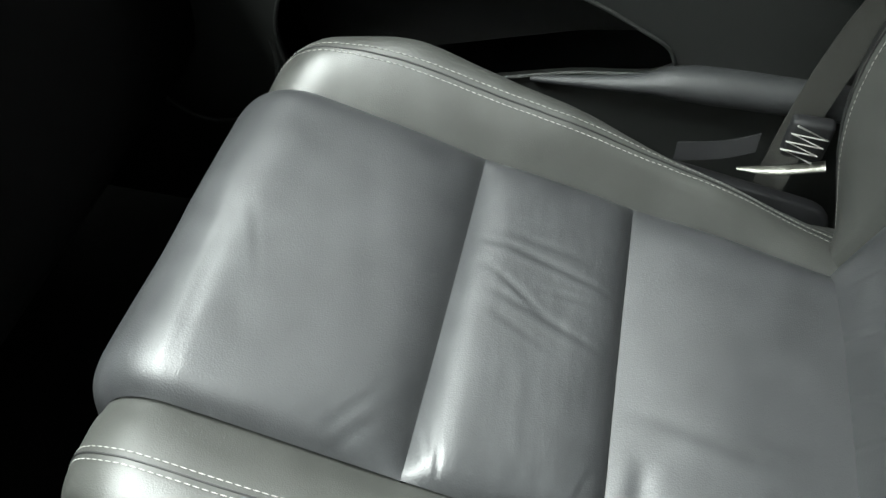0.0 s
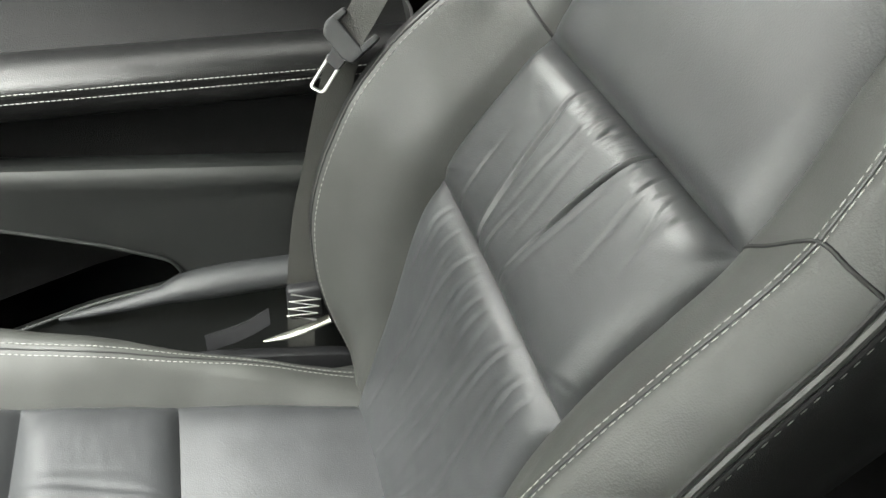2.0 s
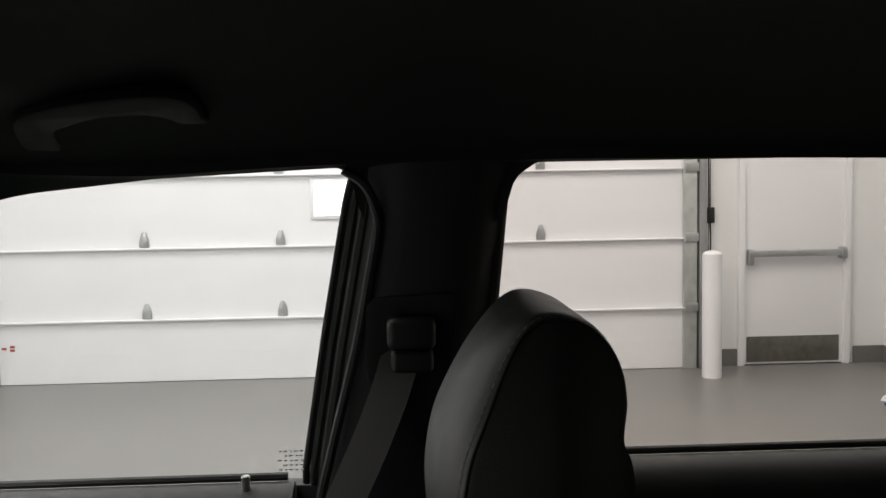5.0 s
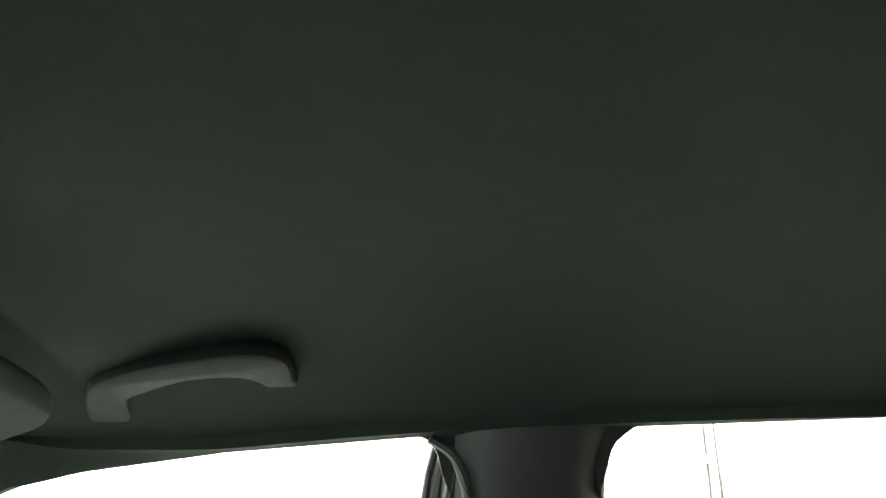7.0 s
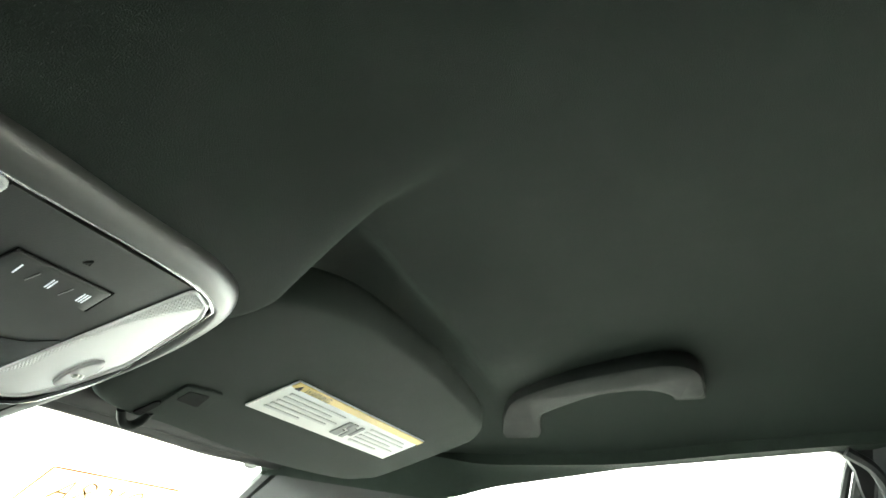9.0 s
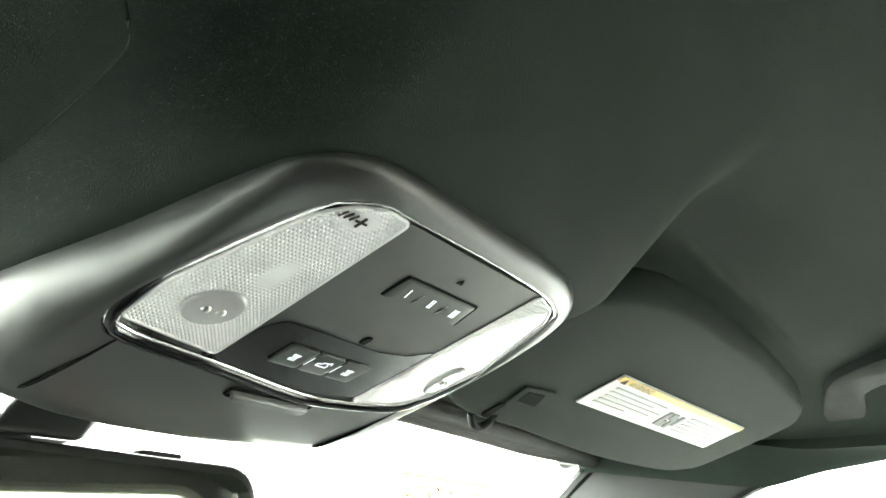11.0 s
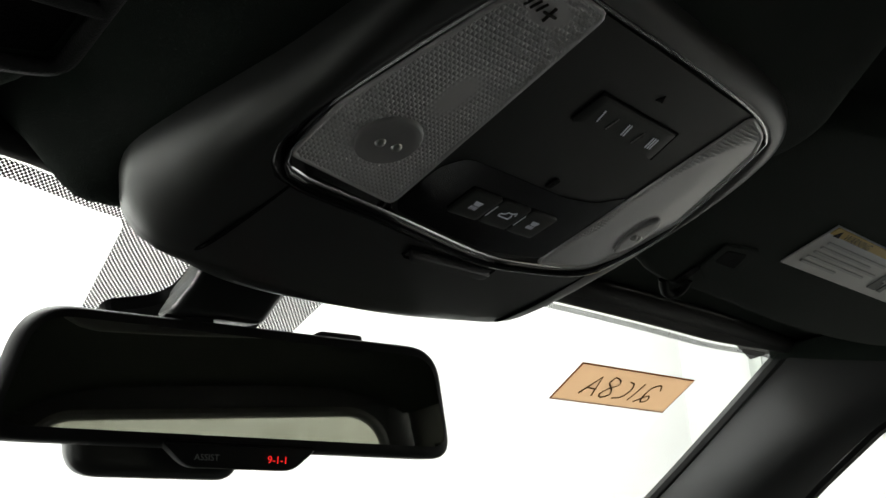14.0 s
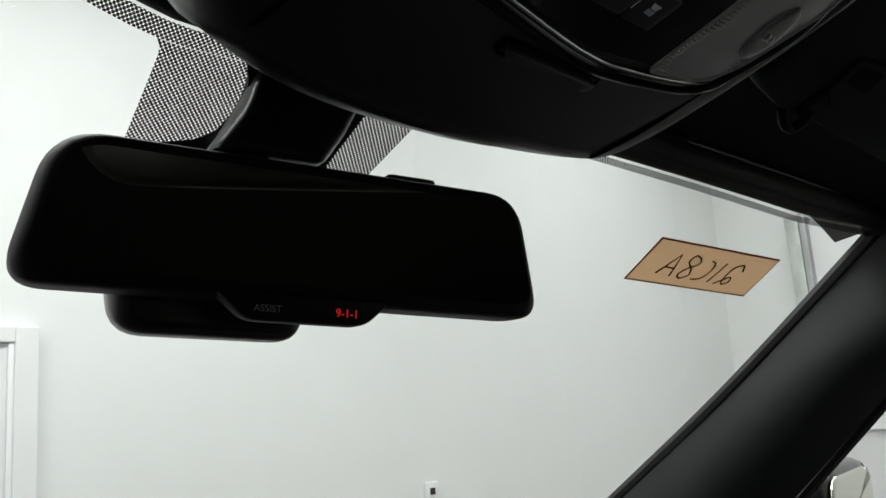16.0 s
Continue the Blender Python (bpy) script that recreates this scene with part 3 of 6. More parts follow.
def build_door(s, y0, y1, name, label, front):
    """A car door: upper trim, insert, stitched armrest, lower panel, sill, outer skin and glass."""
    d = thing(name, label, "car door", "doors of the car")

    def sweep(curve, ya=y0, yb=y1, nu=40, nv=24, thick=0.006, fall=None):
        f = along(np.array(curve, float))

        def P(u, v):
            q = f(v)
            y = ya + (yb - ya) * u
            return mirror_x((q[0], y, q[1] + (fall(y, q[1]) if fall else 0.0)), s)

        return sheet(P, nu, nv, thick * s)

    upper, groove, k = door_profile(front)
    part("upper_trim", sweep(upper), PLASTIC, d, "soft black upper door trim")
    part("insert", sweep(groove + np.array([0.004, 0]), nu=30, nv=12), DOOR_LEATHER, d)
    part("accent_groove", tube([mirror_x((0.7285, y, 1.108 + 0.01 * (y0 - y)), s) for y in np.linspace(y0, y1, 30)], 0.0022, 6), PLASTIC_DARK, d)
    pad_curve = spline([(0.690, 1.020), (0.672, 1.029), (0.655, 1.030), (0.637, 1.026), (0.624, 1.016), (0.6215, 1.006), (0.6245, 0.995), (0.634, 0.982), (0.66, 0.968), (0.69, 0.962)], 60)
    arm = part("armrest", sweep(pad_curve, thick=0.01), ARM_LEATHER, d, "black leather armrest with twin pale stitching")
    for dz in (0, 1) if front else ():
        p = pad_curve[int(np.argmin(np.abs(pad_curve[:, 1] - (1.0105 - 0.0072 * dz)) + 9 * (pad_curve[:, 0] > 0.64)))]
        c = [mirror_x((p[0] - 0.0012, y, p[1] + 0.001), s) for y in np.linspace(y0 + 0.004, y1 - 0.004, 60)]
        stitches(c, arm, step=0.0048, length=0.0036, r=0.0005)
    # the recess under the armrest has its shade in the colour
    part("recess", sweep(spline([(0.69, 0.975), (0.688, 0.95), (0.684, 0.92), (0.68, 0.885)], 12), nv=10), HOLLOW_SHADE, d, "recessed panel with its shade in the near-black colour")
    ledge = spline([(0.69, 0.916), (0.655, 0.926), (0.642, 0.9285), (0.636, 0.923), (0.6345, 0.913), (0.64, 0.885), (0.652, 0.82), (0.66, 0.78), (0.664, 0.74), (0.668, 0.70), (0.672, 0.62), (0.685, 0.5), (0.70, 0.40)], 66)
    low = sweep(ledge, nu=150 if front else 40, nv=90 if front else 40, fall=lambda y, z: (0.1 * min(y - 0.25, 0.0) * smoothstep(0.86, 0.92, z)) if front else 0.0)
    if front:
        bm = bmesh.new()
        bm.from_mesh(low)
        bmesh.ops.delete(bm, geom=[f for f in bm.faces if within(f.calc_center_median().y, f.calc_center_median().z, POCKET)], context="FACES")
        loop_p = np.array(POCKET + POCKET[:1])
        for v in {v for e in bm.edges if len(e.link_faces) == 1 for v in e.verts}:
            q = np.array((v.co.y, v.co.z))
            a, b = loop_p[:-1], loop_p[1:]
            k = np.clip(((q - a) * (b - a)).sum(1) / ((b - a) ** 2).sum(1), 0, 1)[:, None]
            near = a + (b - a) * k
            gap = np.linalg.norm(near - q, axis=1)
            if gap.min() < 0.012:
                v.co.y, v.co.z = near[int(gap.argmin())]
        low = bm
    panel = part("lower_panel", low, PLASTIC_LOW, d, "black moulded lower door panel")
    if front:
        rim = [mirror_x((np.interp(z, [0.62, 0.74, 0.82, 0.885], [0.670, 0.662, 0.650, 0.640]), y, z), s) for y, z in POCKET + POCKET[:2]]
        part("pocket_edge", tube(rim, 0.0020, 8), PLASTIC_LOW, panel)
        # the pocket's inner shade is coloured onto its back plate
        part("map_pocket", prism(POCKET, lambda a, b, dd: Vector(mirror_x((0.735 + dd, a, b), s)), 0.01), HOLLOW_SHADE, panel, "back of the map pocket, coloured near-black for its shade", smooth=False)
    part("outer_skin", sweep(spline([(0.86, 1.20), (0.905, 1.08), (0.93, 0.8), (0.9, 0.5), (0.87, 0.35)], 24), thick=-0.004), PAINT, d)
    part("sill_cap", sweep([(0.80, 1.243), (0.812, 1.225), (0.86, 1.20)], nv=6, thick=0.004), RUBBER, d)
    part("belt_seal", tube([mirror_x((0.7985, y, 1.2585), s) for y in np.linspace(y0 + 0.01, y1 - 0.01, 20)], 0.0055, 8), RUBBER, d, "black rubber seal along the glass")
    for ye in (y0, y1):
        shut = [(0.70, 0.4), (0.672, 0.62), (0.664, 0.742), (0.634, 0.915), (0.66, 0.932), (0.69, 0.99), (0.622, 1.019), (0.66, 1.046), (0.716, 1.05), (0.731, 1.115), (0.758, 1.22), (0.79, 1.248), (0.80, 1.24), (0.86, 1.20), (0.93, 0.8), (0.87, 0.4)]
        part("shut_face", prism(shut, lambda a, b, dd, ye=ye: Vector(mirror_x((a + 0.004, ye + dd * (1 if ye == y0 else -1), b), s)), 0.003), RUBBER, d)
    return d


def build_side(s):
    """Pillars, rails and glass of one side of the car."""
    tagd = lambda ob, l, c: tagged(ob, l, c, kind="structure")  # noqa: E731
    # roof rail between window tops and headliner
    wt = np.array(WINDOW_TOP)

    def rail(u, v):
        y = -2.2 + 2.578 * u
        zt = np.interp(y, wt[:, 0], wt[:, 1])
        xr = edge_x(y) - 0.004
        zr = roof_z(xr, y)
        fore = smoothstep(0.09, 0.2, y)
        x0 = side_x(zt) * (1 - fore) + np.interp(y, [0.1, 0.185, 0.36, 0.378], [0.69, 0.678, 0.648, 0.646]) * fore
        z0 = zt * (1 - fore) + np.interp(y, [0.1, 0.185, 0.36, 0.378], [1.637, 1.618, 1.648, 1.646]) * fore
        a = math.sin(v * math.pi / 2)
        return mirror_x((xr + (x0 - xr) * v + 0.006 * math.sin(v * math.pi) * (1 - fore), y, zr + (z0 - zr) * (a ** 1.5 * (1 - fore) + v * fore)), s)

    tagd(part("roof_rail", sheet(rail, 130, 10, -0.012 * s), CLOTH), "black cloth-covered roof rail trim", "roof rail")
    lip = [mirror_x((side_x(np.interp(y, wt[:, 0], wt[:, 1])) + 0.006, y, np.interp(y, wt[:, 0], wt[:, 1]) + 0.005), s) for y in np.linspace(-2.1, 0.66, 80)]
    tagd(part("door_seal", tube(lip, 0.0075, 8), RUBBER), "black rubber door seal over the windows", "seal")

    # front pillar
    c1 = along(spline([(0.645, 0.35, 1.662), (0.656, 0.37, 1.648), (0.667, 0.555, 1.507), (0.68, 0.735, 1.385), (0.70, 1.0, 1.21)], 60))
    c2 = along(spline([(0.68, 0.185, 1.625), (0.69, 0.30, 1.567), (0.70, 0.401, 1.492), (0.715, 0.526, 1.384), (0.745, 0.74, 1.21)], 60))

    def pillar(u, v):
        a, b = c1(u), c2(u)
        p = a + (b - a) * v
        h = math.sin(v * math.pi) * smoothstep(0.0, 0.3, u)
        return mirror_x((p[0] + 0.004 * (1 - smoothstep(0.0, 0.2, u)) - 0.022 * h, p[1] - 0.012 * h, p[2] - 0.004 * h), s)

    tagd(part("front_pillar", sheet(pillar, 40, 14, 0.012 * s), PLASTIC), "black grained plastic windscreen pillar trim", "pillar")
    tagd(part("front_pillar_seal", tube([mirror_x(c1(u) + np.array([0.004, 0.006, 0.004]), s) for u in np.linspace(0, 1, 40)], 0.008, 8), RUBBER), "black rubber windscreen edge seal", "seal")

    ridge = spline([mirror_x(p, s) for p in ((0.671, -0.230, 1.648), (0.674, -0.252, 1.632), (0.680, -0.264, 1.606), (0.685, -0.266, 1.581), (0.699, -0.254, 1.52), (0.715, -0.238, 1.444), (0.741, -0.207, 1.326), (0.757, -0.186, 1.245))], 50)
    tagd(part("pillar_edge", tube(ridge, 0.006, 8), PLASTIC), "black plastic ridge along the pillar trim", "trim")

    # middle pillar

    def mid(u, v):
        z = 1.655 + (1.25 - 1.655) * u / 0.6 if u < 0.6 else 1.25 + (0.5 - 1.25) * (u - 0.6) / 0.4
        yf = np.interp(z, [0.5, 1.2, 1.268, 1.444, 1.624, 1.66], [-0.16, -0.162, -0.168, -0.2, -0.236, -0.244])
        yr = np.interp(z, [0.5, 1.2, 1.29, 1.474, 1.612, 1.66], [-0.41, -0.39, -0.385, -0.398, -0.418, -0.435])
        flare = smoothstep(1.585, 1.66, z)
        yf, yr = yf + 0.01 * flare - 0.012, yr
        y = yf + (yr - yf) * v
        base = side_x(z) if z > 1.2 else 0.79
        h = 1 - abs(2 * v - 1) ** 3
        return mirror_x((base + 0.01 - 0.034 * h, y, z), s)

    tagd(part("middle_pillar", sheet(mid, 60, 24, 0.012 * s), PLASTIC), "black plastic middle door pillar trim", "pillar")
    for dx, r, off in ((0.004, 0.008, 0.006), (0.016, 0.007, 0.02), (0.02, 0.005, 0.032)):
        c = [(side_x(z) + dx, np.interp(z, [1.268, 1.444, 1.624, 1.66], [-0.168, -0.2, -0.236, -0.25]) + off - 0.028, z) for z in np.linspace(1.25, 1.653, 20)]
        tagd(part("door_seal", tube([mirror_x(p, s) for p in c], r, 8), RUBBER), "black rubber door seal along the pillar", "seal")
    c = [(side_x(z) + 0.012, np.interp(z, [1.29, 1.474, 1.612, 1.66], [-0.385, -0.396, -0.407, -0.412]) - 0.004, z) for z in np.linspace(1.28, 1.653, 20)]
    tagd(part("door_seal", tube([mirror_x(p, s) for p in c], 0.008, 8), RUBBER), "black rubber door seal along the pillar", "seal")

    arcs = ([(-0.27, 1.675), (-0.25, 1.59), (-0.2425, 1.612), (-0.2385, 1.632), (-0.2335, 1.642), (-0.227, 1.648), (-0.211, 1.6545), (-0.19, 1.658), (-0.18, 1.675)],
            [(-0.39, 1.675), (-0.408, 1.585), (-0.416, 1.607), (-0.4225, 1.629), (-0.428, 1.638), (-0.437, 1.645), (-0.447, 1.6515), (-0.459, 1.656), (-0.475, 1.659), (-0.50, 1.661), (-0.51, 1.675)])
    for arc in arcs:
        filler = prism(arc, lambda a, b, d: Vector(mirror_x((side_x(b) - 0.004 + d, a, b), s)), 0.014)
        tagd(part("window_corner_trim", filler, PLASTIC_DARK, smooth=False), "rounded black corner of the window opening", "trim")
    tagd(part("pillar_panel", block(*sorted((CX + s * 0.81, CX + s * 0.84)), -0.47, -0.12, 0.4, 1.243, 0.004), PLASTIC_DARK), "dark panel behind the door shuts", "panel")

    # rear quarter
    def quarter(u, v):
        z = 1.665 - 0.405 * u
        yf = np.interp(z, [1.26, 1.29, 1.485, 1.6, 1.66], [-1.015, -1.022, -1.045, -1.075, -1.15])
        y = yf + (-2.25 - yf) * v
        return mirror_x((side_x(z) - 0.02 * (1 - (1 - v) ** 8), y, z), s)

    tagd(part("rear_pillar", sheet(quarter, 16, 20, 0.012 * s), PLASTIC), "black plastic rear pillar trim", "pillar")
    tagd(part("rear_side_trim", sheet(lambda u, v: mirror_x((0.75 - 0.05 * v, -1.235 - 1.015 * u, 1.27 - 0.9 * v), s), 10, 10, 0.01 * s), PLASTIC_DARK), "dark rear luggage side trim", "side trim")

    # side glass
    for ya, yb, nm in ((-0.26, 0.68, "window_1"), (-1.12, -0.38, "window_2")):
        def pane(u, v, ya=ya, yb=yb):
            y = ya + (yb - ya) * u
            zt = np.interp(y, wt[:, 0], wt[:, 1]) + 0.01
            z = 1.24 + (zt - 1.24) * v
            return mirror_x((side_x(z) + 0.024, y, z), s)
        # the unseen driver-side rear pane is darkened to cut light from the left
        tagd(part(nm, sheet(pane, 24, 10), GLASS_TINT if nm == "window_1" else GLASS_REAR if s > 0 else GLASS_LIGHT_CUT), "clear closed side window glass of a car door", "car window")


fd = build_door(1, -0.15, 0.98, "front_passenger_door", "closed black car door with stitched leather armrest", True)
rd = build_door(1, -1.25, -0.395, "rear_passenger_door", "closed black rear car door with a thin bright trim", False)
rd.location = (0, 0, 0.02)
build_door(-1, -0.15, 0.98, "driver_door", "closed black driver's car door", True)
build_door(-1, -1.25, -0.395, "rear_driver_side_door", "closed black rear car door", False)
build_side(1)
build_side(-1)


def windscreen_point(x, d):
    zh = 1.691 - 0.1 * (x - CX) ** 2
    return np.array((x, header_y(x) + d, zh - (0.48 + 0.55 * (x - CX) ** 2) * d))


tagged(part("windscreen", sheet(lambda u, v: windscreen_point(CX + (2 * u - 1) * (0.665 + 0.05 * v), -0.02 + 0.8 * v), 40, 20), GLASS), "clear raked windscreen glass", "windscreen", kind="structure")
# header trim
tagged(part("windscreen_header", tube([windscreen_point(x, -0.008) + np.array([0, 0, 0.004]) for x in np.linspace(CX - 0.655, CX + 0.655, 60)], 0.011, 10), RUBBER), "black trim along the windscreen's upper edge", "trim", kind="structure")
tagged(part("header_seal", tube([windscreen_point(x, -0.008 + 0.009 * smoothstep(0.1, 0.25, x) * (1 - smoothstep(0.5, 0.66, x))) + np.array([0, 0, 0.004]) for x in np.linspace(CX + 0.08, CX + 0.655, 40)], 0.0105, 10), RUBBER), "black rubber seal along the windscreen's upper edge", "trim", kind="structure")
# lower front, floor, rear
tagged(part("dashboard", sheet(lambda u, v: (CX + (2 * u - 1) * 0.74, *along(spline([(1.25, 1.15), (1.0, 1.13), (0.78, 1.11), (0.66, 1.06), (0.64, 0.95), (0.62, 0.82), (0.64, 0.68), (0.75, 0.62), (0.95, 0.5), (1.0, 0.3)], 50))(v)), 20, 50, 0.02), DASH), "black soft dashboard under the windscreen", "dashboard", kind="structure")
tagged(part("floor", block(CX - 0.86, CX + 0.86, -2.3, 1.2, 0.3, 0.36, 0.01), DASH), "black carpeted car floor", "floor", kind="structure")
tagged(part("firewall", block(CX - 0.86, CX + 0.86, 1.15, 1.25, 0.3, 1.12, 0.01), PLASTIC_DARK), "black panel under the dashboard", "panel", kind="structure")
tail = thing("tailgate", "black tailgate with a rear window", "tailgate")
part("lower", block(CX - 0.78, CX + 0.78, -2.36, -2.28, 0.3, 1.28, 0.01), PLASTIC_DARK, tail)
part("upper", block(CX - 0.78, CX + 0.78, -2.36, -2.28, 1.6, 1.76, 0.01), PLASTIC_DARK, tail)
for sx in (-1, 1):
    part("side", block(CX + sx * 0.69 - 0.09, CX + sx * 0.69 + 0.09, -2.36, -2.28, 1.28, 1.6, 0.01), PLASTIC_DARK, tail)
for sx in (-1, 1):
    bend = [(0.62, 1.61), (0.62, 1.40)] + [(0.46 + 0.15 * math.cos(t), 1.44 + 0.15 * math.sin(t)) for t in np.linspace(0, math.pi / 2, 12)] + [(0.42, 1.61)]
    part("corner", prism(bend, lambda a, b, d, sx=sx: Vector((CX + sx * a, -2.28 - d, b)), 0.03), PLASTIC_DARK, tail, smooth=False)
seal_ = [(0.61, 1.29), (0.61, 1.42)] + [(0.46 + 0.15 * math.cos(t), 1.44 + 0.15 * math.sin(t)) for t in np.linspace(0, math.pi / 2, 12)]
part("pane_seal", tube([(CX + a, -2.29, b) for a, b in seal_ + [(-a, b) for a, b in reversed(seal_)]], 0.02, 8), GREYPAINT, tail, "grey edge of the rear window")
part("pane", sheet(lambda u, v: (CX + (2 * u - 1) * 0.61, -2.32, 1.27 + 0.34 * v), 8, 4), GLASS_DARK, tail, "rear window glass")

# ---- passenger seat ----
SX = 0.366
seat = thing("passenger_seat", "black leather front car seat with pale twin stitching, lightly creased", "car seat")
CUSH = spline([(-0.16, 0.662), (-0.06, 0.677), (0.03, 0.689), (0.12, 0.701), (0.26, 0.733), (0.39, 0.768), (0.435, 0.776), (0.464, 0.76), (0.478, 0.72), (0.477, 0.64), (0.455, 0.56)], 120)
cush_d = np.r_[0, np.cumsum(np.linalg.norm(np.diff(CUSH, axis=0), axis=1))]


def cush_s(y):
    """Length along the cushion's middle line at a place before the front edge rolls over."""
    k = int(np.argmax(CUSH[:, 0]))
    return float(np.interp(y, CUSH[:k, 0], cush_d[:k]))


def cush(s):
    return np.array([np.interp(s, cush_d, CUSH[:, k]) for k in (0, 1)])


def taper(y):
    return 0.022 * smoothstep(0.12, -0.10, y)


def cush_panel(x0, x1, s0, s1, flare=0.0):
    def S(u, v):
        y, z = cush(s0 + (s1 - s0) * v)
        x = x0 + (x1 - taper(y) - x0) * u
        return (x, y, z - 0.004 * math.sin(math.pi * u))
    return S


HW = 0.1605
S_A, S_B, S_END, S_BACK = cush_s(0.262), cush_s(0.122), cush_d[-1] * 0.97, 0.0


def crease(cu, cv, angle, length, width, depth):
    """A soft fold across a panel: a ridge beside a groove."""
    ca, sa = math.cos(angle), math.sin(angle)

    def f(u, v):
        a, b = (u - cu) * ca + (v - cv) * sa, -(u - cu) * sa + (v - cv) * ca
        return depth * math.exp(-(a / length) ** 2) * (-math.exp(-(b / width) ** 2) + 0.4 * math.exp(-((b - 1.9 * width) / (1.3 * width)) ** 2))
    return f


def folds(*items):
    fs = [crease(*i) for i in items]
    return lambda u, v: sum(f(u, v) for f in fs) + 0.0011 * noise.noise(Vector((u * 4, v * 4, len(fs)))) + 0.00022 * noise.noise(Vector((u * 17, v * 17, len(fs))))


rear_c = folds((0.3, 0.75, 1.4, 0.2, 0.02, 0.0012), (0.05, 0.9, 0.2, 0.15, 0.025, 0.003), (0.1, 0.94, -0.4, 0.12, 0.03, 0.003))
mid_c = folds((0.66, 0.45, 1.50, 0.32, 0.010, 0.0016), (0.545, 0.64, 1.30, 0.16, 0.010, 0.0012), (0.49, 0.45, 1.45, 0.26, 0.012, 0.0013), (0.44, 0.62, 1.40, 0.15, 0.010, 0.0006), (0.58, 0.35, 1.60, 0.14, 0.008, 0.0006), (0.72, 0.55, 1.55, 0.2, 0.012, 0.0005), (0.04, 0.86, 0.5, 0.08, 0.012, 0.0014), (0.08, 0.93, 0.7, 0.07, 0.010, 0.0012), (0.04, 0.1, -0.9, 0.08, 0.012, 0.0014), (0.08, 0.16, -0.7, 0.08, 0.010, 0.0010))
front_c = folds((0.05, 0.10, -0.6, 0.07, 0.008, 0.0009), (0.10, 0.12, -0.5, 0.08, 0.007, 0.0008), (0.30, 0.44, 0.06, 0.26, 0.006, 0.0011), (0.45, 0.40, 0.3, 0.1, 0.006, 0.0005), (0.6, 0.2, 0.2, 0.3, 0.03, 0.0004))
part("cushion_panel", pad(cush_panel(SX - HW, SX + HW, S_BACK, S_B), 60, 80, 0.021, (12, 3.2), rear_c), LEATHER_WORN, seat)
part("cushion_panel", pad(cush_panel(SX - HW, SX + HW, S_B, S_A), 100, 70, 0.019, (16, 4.5), mid_c), LEATHER_WORN, seat)
part("cushion_panel", pad(cush_panel(SX - HW, SX + HW, S_A, S_END), 90, 120, 0.020, (16, 9), front_c), LEATHER_WORN, seat)
part("cushion_base", block(SX - 0.24, SX + 0.24, -0.12, 0.46, 0.40, 0.66, 0.03, 3), LEATHER, seat)


def slack(x, y, z):
    """Uneven padding under loose leather: shallow dents at two sizes."""
    return 0.0012 * noise.noise(Vector((x, y, z)) * 14) + 0.0005 * noise.noise(Vector((z, x, y)) * 46)


def cush_n(s):
    t = cush(s + 0.004) - cush(max(s - 0.004, 0.0))
    t /= np.linalg.norm(t)
    return np.array([-t[1], t[0]])


S_FRONT = cush_s(0.45)


def bolster_section(side, s):
    """Cross-section of a cushion bolster as offsets outwards and up from the cushion's line."""
    y = cush(s)[0] if s < S_FRONT else 0.46
    rise = float(np.interp(y, [-0.15, -0.06, 0.04, 0.2, 0.36, 0.43, 0.46], [-0.004, 0.005, 0.030, 0.052, 0.048, 0.024, 0.004]))
    wide = float(np.interp(y, [-0.15, -0.06, 0.04, 0.2, 0.36, 0.43, 0.46], [-0.01, -0.008, 0.008, 0.028, 0.048, 0.03, 0.012])) + 0.006
    hw = HW - (taper(y) if side > 0 else 0.0)
    wide += taper(y) if side > 0 else 0.0
    rise *= 1.0 if side > 0 else 0.45
    wide += 0.0 if side > 0 else 0.008
    return [(hw - 0.004, -0.005), (hw + max(wide, 0.0) * 0.45, rise * 0.55), (hw + wide, rise), (hw + wide + 0.02, rise * 0.9), (hw + wide + 0.042, rise * 0.3 - 0.006), (hw + wide + 0.054, -0.05), (hw + wide + 0.05, -0.12), (hw + wide + 0.035, -0.2)]


def cushion_bolster(side):
    ss = np.linspace(0.0, cush_d[-1] * 0.9, 80)
    curves = [along(spline(bolster_section(side, s), 42)) for s in ss]
    curves = [np.array([c(v) for v in np.linspace(0, 1, 41)]) for c in curves]
    smooth_ = np.array(curves)
    for _ in range(6):
        smooth_[1:-1] = (smooth_[:-2] + 2 * smooth_[1:-1] + smooth_[2:]) / 4

    def P(u, v):
        i, j = u * (len(ss) - 1), v * 40
        a, c = min(int(i), len(ss) - 2), min(int(j), 39)
        fi, fj = i - a, j - c
        q = (smooth_[a, c] * (1 - fj) + smooth_[a, c + 1] * fj) * (1 - fi) + (smooth_[a + 1, c] * (1 - fj) + smooth_[a + 1, c + 1] * fj) * fi
        s = ss[0] + (ss[-1] - ss[0]) * u
        y, z = cush(s)
        n = cush_n(s)
        turn = smoothstep(S_FRONT - 0.02, S_FRONT + 0.03, s)
        up = q[1] if q[1] > 0 else q[1] * (1 - 0.6 * turn)
        up += slack(q[0] + side, y, z)
        return (SX + side * (q[0] - 0.012 * turn * v), y + n[0] * up, z + n[1] * up)

    ob = part("cushion_bolster", sheet(P, 110, 44, -0.012 * side), LEATHER, seat)
    for k in (0.167, 0.198):
        us = np.linspace(0.02, 0.97, 160)
        stitches(surface_line(P, us, [k] * 160, -0.0004 * side), ob, step=0.0058, length=0.0042, r=0.00042)
    part("seam", tube([P(u, 0.182) for u in np.linspace(0.0, 0.97, 120)], 0.0009, 6), RUBBER, ob)
    return ob


cushion_bolster(1)
